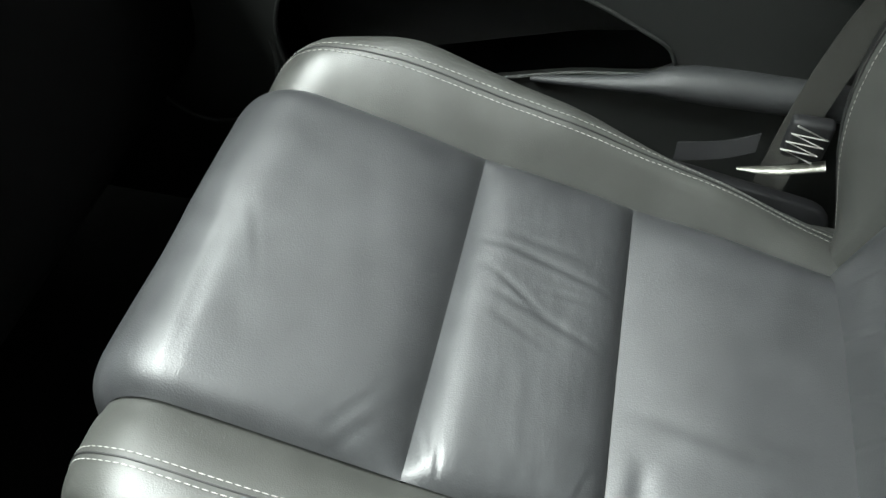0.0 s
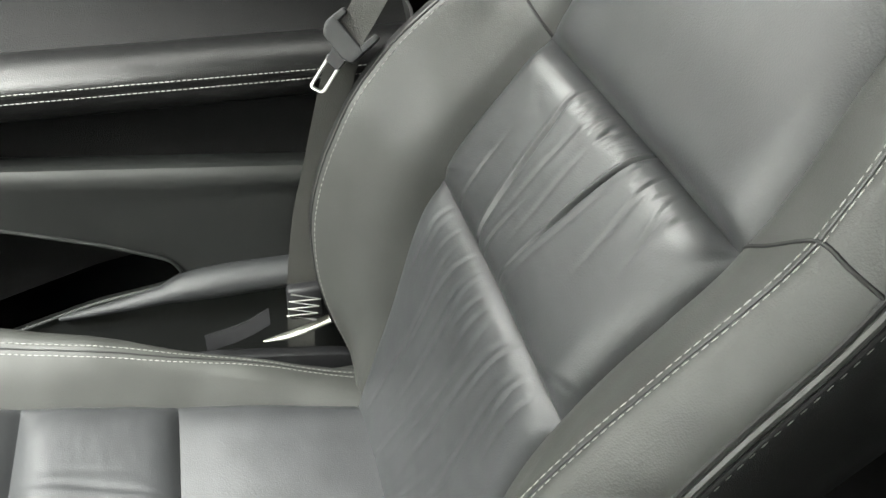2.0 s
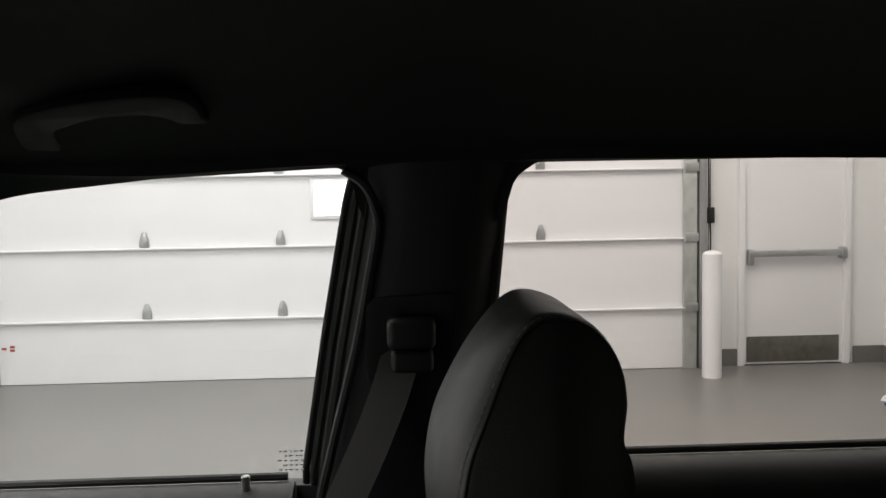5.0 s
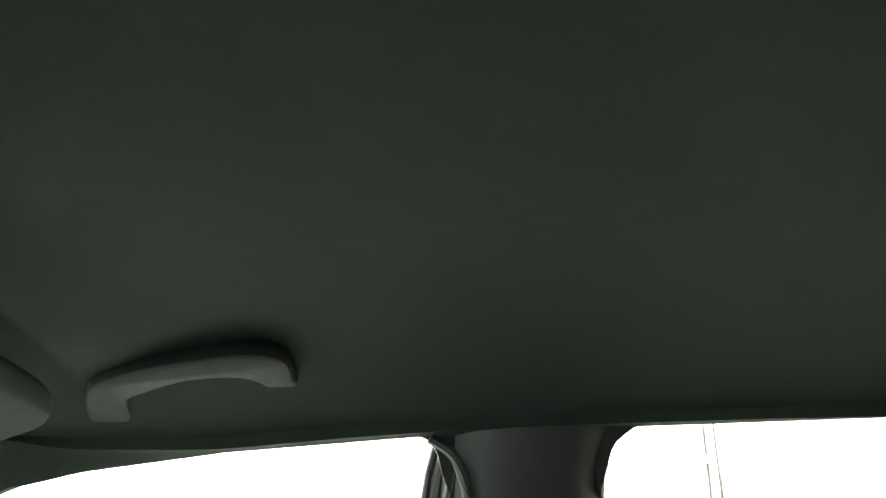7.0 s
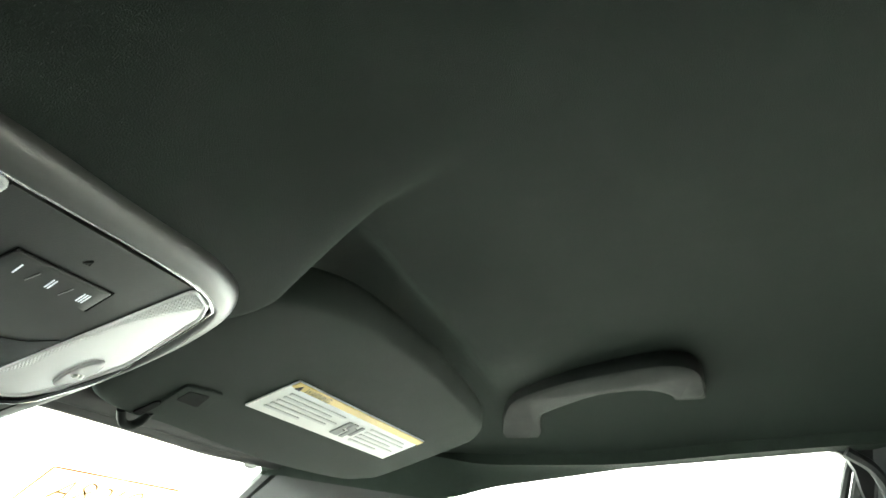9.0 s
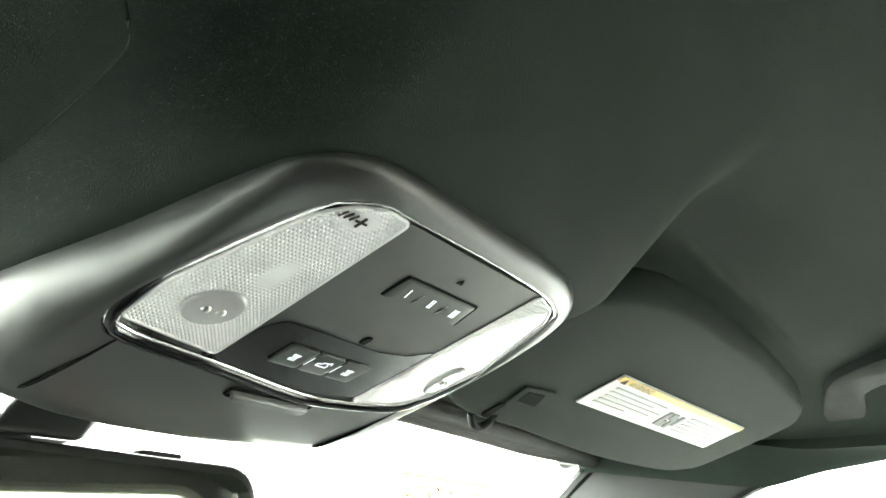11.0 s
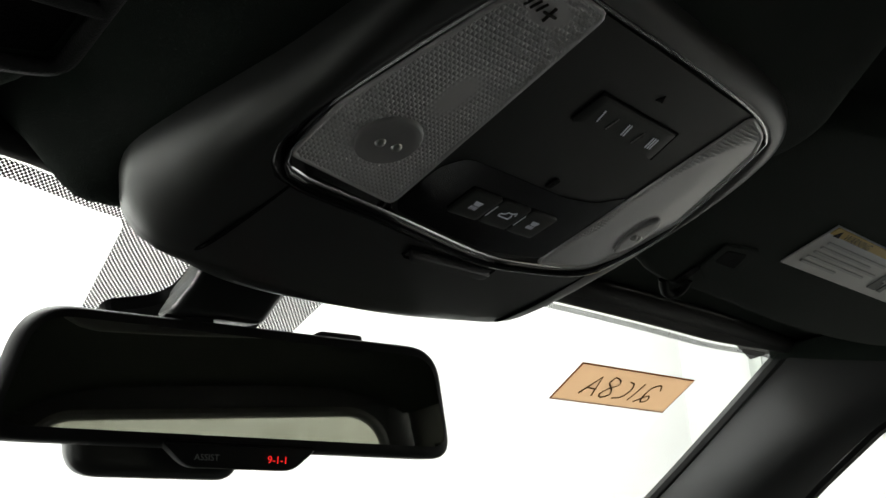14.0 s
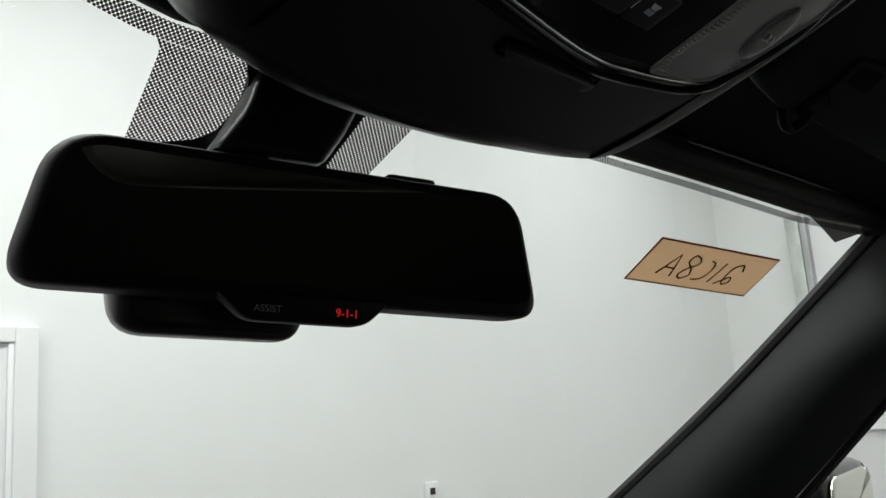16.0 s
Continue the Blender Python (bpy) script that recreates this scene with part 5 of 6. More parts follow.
def by_angle(points, n=96):
    """A closed smooth outline, taken at even angles round the console's middle."""
    c = spline(list(points) + [points[0]], 400)[:-1] - CONSOLE_MID
    g = np.unwrap(np.arctan2(c[:, 1], c[:, 0]))
    if g[-1] < g[0]:
        g, c = g[::-1], c[::-1]
    g3 = np.concatenate([g - 2 * math.pi, g, g + 2 * math.pi])
    c3 = np.concatenate([c, c, c])
    w = np.linspace(0, 2 * math.pi, n, endpoint=False)
    return np.stack([np.interp(w, g3, c3[:, 0]), np.interp(w, g3, c3[:, 1])], 1) + CONSOLE_MID


FACE_PLAN = [(-0.095, 0.2945), (-0.1085, 0.287), (-0.119, 0.254), (-0.1195, 0.221), (-0.1165, 0.192), (-0.1125, 0.1645), (-0.1075, 0.1425), (-0.1015, 0.1275), (-0.0935, 0.1165), (-0.084, 0.1105), (-0.0715, 0.1080), (-0.048, 0.1090), (-0.018, 0.1105), (0.0125, 0.1118), (0.042, 0.1130), (0.067, 0.1155), (0.091, 0.1230), (0.108, 0.138), (0.1195, 0.164), (0.1255, 0.198), (0.127, 0.245), (0.124, 0.285), (0.1085, 0.3105), (0.054, 0.3137), (0.0, 0.3115), (-0.055, 0.3045)]
hull = spline(CONSOLE_PLAN + CONSOLE_PLAN[:1], 130)[:-1]
face_edge = spline(FACE_PLAN + FACE_PLAN[:1], 130)[:-1]


def at_angle(outline, p):
    """The place on an outline from by_angle that lies towards p from the console's middle."""
    w = math.atan2(p[1] - CONSOLE_MID[1], p[0] - CONSOLE_MID[0]) % (2 * math.pi) / (2 * math.pi) * len(outline)
    i = int(w) % len(outline)
    return outline[i] + (outline[(i + 1) % len(outline)] - outline[i]) * (w - int(w))


ring_out = by_angle([(-0.1121, 0.2159), (-0.111, 0.1869), (-0.0949, 0.1256), (-0.0846, 0.1153), (-0.0716, 0.1106), (-0.0566, 0.1115), (0.0093, 0.1139), (0.0616, 0.1182), (0.0847, 0.124), (0.0955, 0.133), (0.1189, 0.1901), (0.1170, 0.2266), (0.1081, 0.2445), (0.0635, 0.2517), (0.0278, 0.2510), (-0.0409, 0.2377), (-0.0964, 0.2275)])
bm = bmesh.new()
rings = []
for kind, f_ in (("wall", 2.0), ("wall", 1.0), ("turn", 0.1), ("turn", 0.25), ("turn", 0.4), ("turn", 0.6), ("turn", 0.8), ("turn", 1.0), ("face", 0.12), ("face", 0.4), ("face", 0.7), ("face", 1.0)):
    ring = []
    for h_, e_ in zip(hull, face_edge):
        r_ = at_angle(ring_out, e_)
        top = con_edge(h_[1])
        if kind == "wall":
            (a, b), up = h_, top + 0.012 * (f_ - 1.0)
        elif kind == "turn":
            w = f_ * math.pi / 2
            a, b = h_ + (e_ - h_) * (0.1 * f_ + 0.9 * (1 - math.cos(w)))
            up = top * (0.15 * (1 - f_) + 0.85 * (1 - math.sin(w))) - 0.001 * f_
        else:
            a, b = e_ + (r_ - e_) * f_
            up = -0.001 - 0.0012 * math.sin(math.pi * f_) + 0.002 * f_
        ring.append(bm.verts.new(con_lift(a, b, -up)))
    rings.append(ring)
for r0, r1 in zip(rings, rings[1:]):
    for i in range(len(hull)):
        j = (i + 1) % len(hull)
        bm.faces.new((r0[i], r0[j], r1[j], r1[i]))
bm.faces.new(rings[-1])
bmesh.ops.recalc_face_normals(bm, faces=bm.faces)
part("housing", bm, CONSOLE_PLASTIC, con)
loop_ = [tuple(p) for p in ring_out] + [tuple(ring_out[0]), tuple(ring_out[1])]
part("trim_ring", tube([con_lift(a, b, 0.0) for a, b in loop_], 0.0010, 8), CHROME, con, "thin chrome trim ring")
band = [(a, b + 0.0045 * smoothstep(0.20, 0.23, b)) for a, b in loop_]
part("trim_band", tube([con_lift(a, b, -0.001) for a, b in band], [0.0006 + 0.0034 * smoothstep(0.17, 0.215, b) for a, b in band], 10), GLOSS, con, "gloss black trim band")
part("face", prism([tuple(p) for p in ring_out], lambda a, b, d: con_lift(a, b, -0.003 + d), 0.002), GLOSS, con)

# rear view mirror
mir = thing("rear_view_mirror", "black framed rear view mirror on the windscreen", "rear view mirror")
MA, MB = np.array((-0.137, 0.42, 1.602)), np.array((0.114, 0.36, 1.583))
ML = float(np.linalg.norm(MB - MA))
my = -Vector((-0.258, -0.963, -0.048)).normalized()
mx = Vector((MB - MA) / ML)
mx = (mx - my * mx.dot(my)).normalized()
mz = mx.cross(my).normalized()
MC = Vector((MA + MB) / 2)


def mirror_lift(a, b, d):
    return MC + mx * a + mz * b + my * d


shape = rounded([(-0.134, -0.034), (-0.119, 0.035), (0.119, 0.034), (0.133, -0.034)], [0.018, 0.022, 0.02, 0.016], 8)
part("housing", slab(shape, mirror_lift, 0.03, 0.009), PLASTIC_DARK, mir)
inner = rounded([(-0.124, -0.027), (-0.112, 0.028), (0.112, 0.027), (0.124, -0.027)], [0.013, 0.017, 0.016, 0.011], 8)
part("mirror_glass", prism(inner, lambda a, b, d: mirror_lift(a, b, -0.0012 - d), 0.001), MIRROR, mir, "dark reflecting mirror glass", smooth=False)
tab = rounded([(-0.048, -0.03), (-0.032, -0.044), (0.027, -0.044), (0.042, -0.03)], 0.006, 4)
part("button_bar", prism(tab, lambda a, b, d: mirror_lift(a, b, -0.002 + d), 0.012, 0.002), PLASTIC_DARK, mir)
# shroud from the windscreen down to the mirror's back
bm = bmesh.new()
low_c = [(-0.058, 0.398, 1.632), (-0.002, 0.392, 1.629), (0.010, 0.425, 1.634), (-0.05, 0.432, 1.636)]
mid_c_ = [(-0.040, 0.400, 1.655), (0.018, 0.400, 1.650), (0.030, 0.445, 1.650), (-0.034, 0.447, 1.652)]
top_c = [(-0.026, 0.402, 1.688), (0.042, 0.404, 1.686), (0.045, 0.47, 1.655), (-0.024, 0.468, 1.656)]
lev = [[bm.verts.new(p) for p in q] for q in (low_c, mid_c_, top_c)]
for q0, q1 in zip(lev, lev[1:]):
    for i in range(4):
        bm.faces.new((q0[i], q0[(i + 1) % 4], q1[(i + 1) % 4], q1[i]))
bm.faces.new(lev[0]), bm.faces.new(lev[-1])
bmesh.ops.recalc_face_normals(bm, faces=bm.faces)
bmesh.ops.bevel(bm, geom=bm.edges[:], offset=0.005, segments=3, affect="EDGES", profile=0.5)
part("stalk", bm, CONSOLE_PLASTIC, mir)
plate = rounded([(-0.052, -0.012), (-0.034, 0.004), (-0.025, 0.022), (-0.023, 0.045), (-0.028, 0.060), (-0.060, 0.070), (-0.060, 0.080), (0.047, 0.080), (0.047, -0.012)], [0.003, 0.01, 0.01, 0.012, 0.012, 0.006, 0.004, 0.006, 0.004], 5)
part("mount_plate", prism(plate, lambda a, b, d: Vector(windscreen_point(a, b) - np.array((0, 0.001, 0.003 + d))), 0.008), PLASTIC_DARK, mir, "black mount plate on the glass")

note = thing("paper_note", "tan paper slip with handwritten marks on the windscreen", "paper note")


def note_lift(a, b, d):
    x = (0.394 + 0.160 * a) * (1 - b) + (0.3985 + 0.1565 * a) * b
    e = (0.062 - 0.011 * a) * (1 - b) + (0.109 - 0.015 * a) * b
    p = windscreen_point(x, e)
    return Vector((p[0], p[1], p[2] - 0.002 - d))


part("slip", flat([(0, 0), (1, 0), (1, 1), (0, 1)], note_lift, 0.0, 0.0006), TAN, note, smooth=False)

# ---- console details ----


def text_mesh(body, size, lift_, u0=0.0, v0=0.0, mirror=False):
    """Letters of the built-in font as a thin mesh, laid out by lift_(u, v, d)."""
    cu = bpy.data.curves.new("letters", "FONT")
    cu.body, cu.size, cu.align_x, cu.align_y = body, size, "CENTER", "CENTER"
    ob = bpy.data.objects.new("letters", cu)
    scene.collection.objects.link(ob)
    me = bpy.data.meshes.new_from_object(ob.evaluated_get(bpy.context.evaluated_depsgraph_get()))
    bpy.data.objects.remove(ob)
    for v in me.vertices:
        v.co = lift_(u0 + (-v.co.x if mirror else v.co.x), v0 + v.co.y, 0.0)
    return me


def quad(a0, b0, a1, b1):
    return [(a0, b0), (a1, b0), (a1, b1), (a0, b1)]


def inset(a, b, d):
    return con_lift(a, b, d - 0.003)


LENS = shader("clear_moulded_lens", (0.93, 0.91, 0.92), 0.14, noise_scale=25, vary=0.06, spec=0.9, coat=0.4)
LENS_SMOOTH = shader("smooth_lens", (0.50, 0.49, 0.50), 0.08, noise_scale=20, vary=0.2, spec=0.9)
FACE = shader("black_button_panel", (0.0145, 0.0175, 0.0155), 0.42, spec=0.3, noise_scale=50, vary=0.1, bump=0.1, bump_scale=1200)


def oval(x, y, rx, ry, turn, n=28):
    return [(x + rx * math.cos(t) * math.cos(turn) - ry * math.sin(t) * math.sin(turn), y + rx * math.cos(t) * math.sin(turn) + ry * math.sin(t) * math.cos(turn)) for t in np.linspace(0, 2 * math.pi, n, endpoint=False)]


def lens(points, label, smooth_zones, pitch=0.0021, rise=0.0011):
    """A moulded lens: rows of small pyramids, fading out in the smooth zones, inside a plain rim."""
    step = pitch / 4
    lo, hi = np.min(points, axis=0), np.max(points, axis=0)
    nx, ny = int((hi[0] - lo[0]) / step) + 1, int((hi[1] - lo[1]) / step) + 1
    index, verts, faces = {}, [], []

    def vert(i, j):
        if (i, j) not in index:
            x, y = lo[0] + i * step, lo[1] + j * step
            fu, fv = abs((i % 4) / 2 - 1), abs((j % 4) / 2 - 1)
            up = rise * (1 - fu) * (1 - fv)
            for zx, zy, rx, ry, soft in smooth_zones:
                up *= smoothstep(0.9 - soft, 1.05 + soft, math.hypot((x - zx) / rx, (y - zy) / ry))
            index[i, j] = len(verts)
            verts.append(tuple(inset(x, y, 0.0040 + up)))
        return index[i, j]

    for i in range(nx):
        for j in range(ny):
            if within(lo[0] + (i + 0.5) * step, lo[1] + (j + 0.5) * step, points):
                faces.append((vert(i, j), vert(i, j + 1), vert(i + 1, j + 1), vert(i + 1, j)))
    me = bpy.data.meshes.new("lens")
    me.from_pydata(verts, [], faces)
    me.update()
    ob = part("reading_lamp_lens", me, LENS, con, label, smooth=False)
    part("lens_rim", tube([inset(a, b, 0.0040) for a, b in points + points[:2]], 0.0010, 8), LENS, ob, "plain clear lens rim")
    return ob


lens(rounded([(-0.1085, 0.2165), (-0.0487, 0.2295), (-0.0557, 0.1132), (-0.0716, 0.1122), (-0.0846, 0.117), (-0.0940, 0.1275), (-0.1090, 0.1870)], 0.004, 3), "clear moulded reading lamp lens with rows of small prisms", ((-0.0794, 0.1958, 0.0150, 0.0135, 0.0), (-0.0735, 0.166, 0.008, 0.014, 0.4), (-0.0745, 0.1225, 0.010, 0.006, 0.1)))
lens(rounded([(0.0626, 0.1195), (0.0688, 0.2475), (0.0975, 0.2445), (0.1075, 0.240), (0.1145, 0.2266), (0.1165, 0.1901), (0.0935, 0.1345), (0.083, 0.125)], 0.004, 3), "clear moulded reading lamp lens with a plain middle", ((0.0925, 0.175, 0.025, 0.056, 0.1), (0.1035, 0.207, 0.010, 0.020, 0.0), (0.090, 0.228, 0.020, 0.024, 0.1)))


for la, lb, rx, ry, tn in ((-0.0794, 0.1958, 0.0142, 0.0128, 0.4), (0.1035, 0.207, 0.0075, 0.0165, -0.25)):
    eye = part("lamp_eye", slab(oval(la, lb, rx, ry, tn), lambda a, b, d: inset(a, b, 0.0056 - d), 0.003, 0.0012, 3), LENS_SMOOTH, con, "smooth lamp eye")
    for da in (-0.0035, 0.0045):
        bm = bmesh.new()
        bmesh.ops.create_uvsphere(bm, u_segments=12, v_segments=8, radius=0.0024)
        part("bulb", moved(bm, Matrix.Translation(inset(la + da * (1 if la < 0 else 0.4), lb + 0.001, 0.0048))), SILVER, eye)
# centre panel with one, two and three bars
part("centre_panel", flat([(-0.0548, 0.1135), (0.0615, 0.1192), (0.068, 0.2475), (0.0278, 0.2495), (-0.0409, 0.2362), (-0.0478, 0.2305)], lambda a, b, d: inset(a, b, 0.0026 + d), -0.0005, 0.0010), FACE, con)
rail = part("button_groove", tube([inset(a, b, 0.0038) for a, b in ((-0.0194, 0.1564), (-0.0204, 0.1398), (0.0385, 0.1425), (0.0439, 0.1598))], 0.0005, 6), HOLLOW_SHADE, con)
part("button_block", slab(rounded([(-0.0188, 0.1572), (-0.0196, 0.1406), (0.0381, 0.1432), (0.0432, 0.1600)], 0.0015, 3), lambda a, b, d: inset(a, b, 0.0043 - d), 0.002, 0.0005, 2), FACE, con, "flush black button block")
for k, (bx, by) in enumerate(((-0.0089, 0.1495), (0.0107, 0.1508), (0.0313, 0.1518))):
    for m in range(k + 1):
        xc = bx + 0.0017 * (m - k / 2)
        part("bar_mark", flat([(xc - 0.0014, by - 0.0034), (xc - 0.0007, by - 0.0034), (xc + 0.0014, by + 0.0028), (xc + 0.0007, by + 0.0028)], lambda a, b, d: inset(a, b, 0.0045 + d), 0.0, 0.0003), ICON, con)
for bx, by in ((0.0005, 0.1505), (0.0210, 0.1518)):
    part("divider", flat(quad(bx - 0.0003, by - 0.0035, bx + 0.0003, by + 0.0035), lambda a, b, d: inset(a, b, 0.0045 + d), 0.0, 0.0002), INKGREY, con)
# lower switch recess with lamp and tailgate icons
part("switch_recess", flat(rounded([(-0.0475, 0.2165), (-0.0470, 0.2010), (-0.0395, 0.1925), (-0.010, 0.1945), (0.030, 0.1975), (0.050, 0.1950), (0.0640, 0.1850), (0.0665, 0.2150), (0.0675, 0.2440), (0.0278, 0.2470), (-0.0409, 0.2340), (-0.0470, 0.2280)], 0.004, 4), lambda a, b, d: inset(a, b, 0.0037 + d), 0.0, 0.0003), GLOSS, con, "scooped gloss black switch field")
for k in range(3):
    x0 = -0.0209 + 0.0212 * k
    key = part("lamp_switch", slab(rounded(quad(x0, 0.2085, x0 + 0.0200, 0.2260), 0.0015, 3), lambda a, b, d: inset(a, b + 0.07 * a, 0.0052 - d), 0.002, 0.0003, 2), FACE, con, "black switch with a pale icon")
    lay = lambda a, b, d, x0=x0: inset(x0 + 0.0098 + 0.78 * a, 0.2172 + 0.78 * b + 0.07 * (x0 + a), 0.0054 + d)  # noqa: E731
    if k != 1:
        part("lamp_icon", flat([(-0.0035, -0.003), (0.0035, -0.003), (0.0022, 0.0002), (-0.0022, 0.0002)], lay, 0.0, 0.0003), ICON, key)
        for m in range(4):
            part("ray_icon", flat(quad(-0.003 + 0.0017 * m, 0.001, -0.0024 + 0.0017 * m, 0.004), lay, 0.0, 0.0003), ICON, key)
    else:
        car = [(-0.005, 0.002), (-0.005, -0.0003), (-0.002, -0.001), (-0.0005, -0.003), (0.003, -0.003), (0.0045, -0.0005), (0.0045, 0.002)]
        part("tailgate_icon", tube([lay(a, b, 0.0001) for a, b in car + car[:1]], 0.00032, 6), ICON, key)
        part("tailgate_icon", tube([lay(a, b, 0.0001) for a, b in ((0.003, -0.003), (0.0058, -0.0045), (0.0066, -0.002))], 0.00032, 6), ICON, key)
for x in (-0.0003, 0.0208):
    part("divider", flat(quad(x - 0.0003, 0.2125, x + 0.0003, 0.2205), lambda a, b, d: inset(a, b + 0.07 * a, 0.0055 + d), 0.0, 0.0002), ICON, con)
part("microphone_slot", slab(rounded(quad(0.0105, 0.188, 0.0150, 0.1945), 0.0015, 3), lambda a, b, d: inset(a, b, 0.0045 - d), 0.002, 0.0004, 2), HOLLOW_SHADE, con)
part("bell_mark", tube([inset(0.006, 0.133, 0.0038), inset(0.0080, 0.130, 0.0038), inset(0.0100, 0.133, 0.0038), inset(0.006, 0.133, 0.0038)], 0.0003, 5), PLASTIC_DARK, con)
for k in range(3):
    part("bar_mark", tube([inset(-0.0865 + 0.0030 * k, 0.1235, 0.0046), inset(-0.0850 + 0.0030 * k, 0.1195, 0.0046)], 0.0005, 5), INK, con)
part("plus_mark", tube([inset(-0.0775, 0.1226, 0.0044), inset(-0.0715, 0.1226, 0.0044)], 0.0006, 5), INK, con)
part("plus_mark", tube([inset(-0.0746, 0.1196, 0.0044), inset(-0.0746, 0.1256, 0.0044)], 0.0006, 5), INK, con)
# spectacle compartment lid: parting lines and finger lip
for gap in ([(-0.0950, 0.2300, -0.0002), (-0.1005, 0.26, 0.0016), (-0.1050, 0.284, 0.0012), (-0.1075, 0.2935, -0.0045)], [(0.1150, 0.2490, 0.0003), (0.1120, 0.28, 0.0018), (0.1065, 0.3075, 0.0012), (0.1050, 0.3145, -0.0035)]):
    part("lid_gap", tube(spline([con_lift(*g) for g in gap], 30), 0.0010, 6), HOLLOW_SHADE, con, "narrow parting line of the lid")
part("finger_lip", slab(rounded([(-0.011, 0.258), (0.049, 0.262), (0.047, 0.2665), (-0.009, 0.2625)], 0.002, 3), lambda a, b, d: con_lift(a, b, 0.0048 - d), 0.009, 0.0018, 3), CONSOLE_PLASTIC, con, "moulded finger lip")
part("lip_groove", tube([con_lift(a, b, 0.0012) for a, b in ((-0.0125, 0.2565), (0.0505, 0.2607), (0.0505, 0.2665), (0.047, 0.2682), (-0.010, 0.2642), (-0.0125, 0.2625), (-0.0125, 0.2565))], 0.0007, 6), HOLLOW_SHADE, con)

# ---- visor clips and label print ----
CLIP = rounded([(0.2000, 0.2235), (0.1925, 0.2015), (0.2264, 0.1955), (0.2370, 0.2200), (0.2160, 0.2300)], 0.003, 4)
plate = part("clip_plate", slab(CLIP, lambda a, b, d: vlift(a, b, 0.0004 - d), 0.0022, 0.0008, 2), CLOTH, vis, "moulded visor clip plate")
# square and slot are flat pieces, their inner shade given by near-black colour
part("clip_window", flat(rounded([(0.2035, 0.2150), (0.2005, 0.2040), (0.2190, 0.2010), (0.2262, 0.2142)], 0.0015, 3), vlift, -0.0022, -0.0012), HOLLOW_SHADE, plate, "flat near-black square coloured as a shaded hollow")
part("clip_channel", slab(rounded([(0.1975, 0.2240), (0.2035, 0.2235), (0.2075, 0.2425), (0.1985, 0.2420)], 0.003, 4), lambda a, b, d: vlift(a, b, 0.0002 - d), 0.0012, 0.0004, 2), HOLLOW_SHADE, plate, "flat near-black strip coloured as the shaded slot beside the hook")
part("clip_hook", tube(spline([vlift(0.1950, 0.2465, 0.002), vlift(0.2000, 0.2490, -0.003), vlift(0.2080, 0.2490, -0.004), vlift(0.2125, 0.2440, -0.002), vlift(0.2115, 0.2385, 0.001)], 24), 0.0030, 10), HANDLE_PLASTIC, vis, "black hook end")
bracket = thing("visor_clip", "black moulded sun visor clip frame under the roof", "visor clip")


def driver_lift(a, b, d):
    p = vlift(a, b, d)
    return Vector((-p.x, p.y, p.z))


fr = rounded([(0.1880, 0.1720), (0.250, 0.1675), (0.250, 0.2220), (0.1905, 0.2145)], 0.006, 5)
part("bed", flat([(0.189, 0.1725), (0.250, 0.168), (0.250, 0.2215), (0.1915, 0.214)], driver_lift, -0.0010, 0.0), CLOTH, bracket)
# no real hole: a flat plate coloured with the slot's shade
part("opening", flat(rounded([(0.1945, 0.1925), (0.247, 0.191), (0.247, 0.2170), (0.1960, 0.2095)], 0.003, 3), driver_lift, -0.0016, -0.0005), HOLLOW_SHADE, bracket, "flat near-black plate coloured as a shaded slot")
part("frame", tube([driver_lift(a, b, -0.0015) for a, b in fr + fr[:2]], 0.0030, 10), PLASTIC, bracket)
part("cross_bar", tube([driver_lift(0.1895, 0.1895, -0.002), driver_lift(0.25, 0.1880, -0.002)], 0.0028, 10), PLASTIC, bracket)
for k in range(5):
    w = (0.36, 0.30, 0.38, 0.34, 0.2)[k]
    part("print_line", flat([on_label(0.05, 0.30 + 0.12 * k), on_label(0.05 + w, 0.30 + 0.12 * k), on_label(0.05 + w, 0.345 + 0.12 * k), on_label(0.05, 0.345 + 0.12 * k)], vlift, -0.0022, -0.0013), INKPALE, label_p)
    w = (0.3, 0.34, 0.26, 0.33, 0.22)[k]
    part("print_line", flat([on_label(0.62, 0.30 + 0.12 * k), on_label(0.62 + w, 0.30 + 0.12 * k), on_label(0.62 + w, 0.345 + 0.12 * k), on_label(0.62, 0.345 + 0.12 * k)], vlift, -0.0022, -0.0013), INKPALE, label_p)
for u0, u1, v0, v1 in ((0.465, 0.492, 0.36, 0.82), (0.492, 0.52, 0.62, 0.82), (0.50, 0.535, 0.36, 0.56), (0.535, 0.56, 0.46, 0.82), (0.565, 0.585, 0.36, 0.7)):
    part("pictogram", flat([on_label(u0, v0), on_label(u1, v0), on_label(u1 + 0.008, v1), on_label(u0 + 0.008, v1)], vlift, -0.0022, -0.0013), INKGREY, label_p)
part("warning_word", text_mesh("WARNING", 0.0075, lambda u, v, d: vlift(*on_label(u / 0.237, 0.1 - v / 0.040), -0.0024), 0.034, 0.0), INK, label_p, smooth=False)
part("warning_triangle", flat([on_label(0.022, 0.17), on_label(0.052, 0.17), on_label(0.037, 0.04)], vlift, -0.0024, -0.002), INK, label_p)

# ---- mirror details ----


def mirror_face(u, v, d):
    return mirror_lift(u, v, -0.0028 - d)


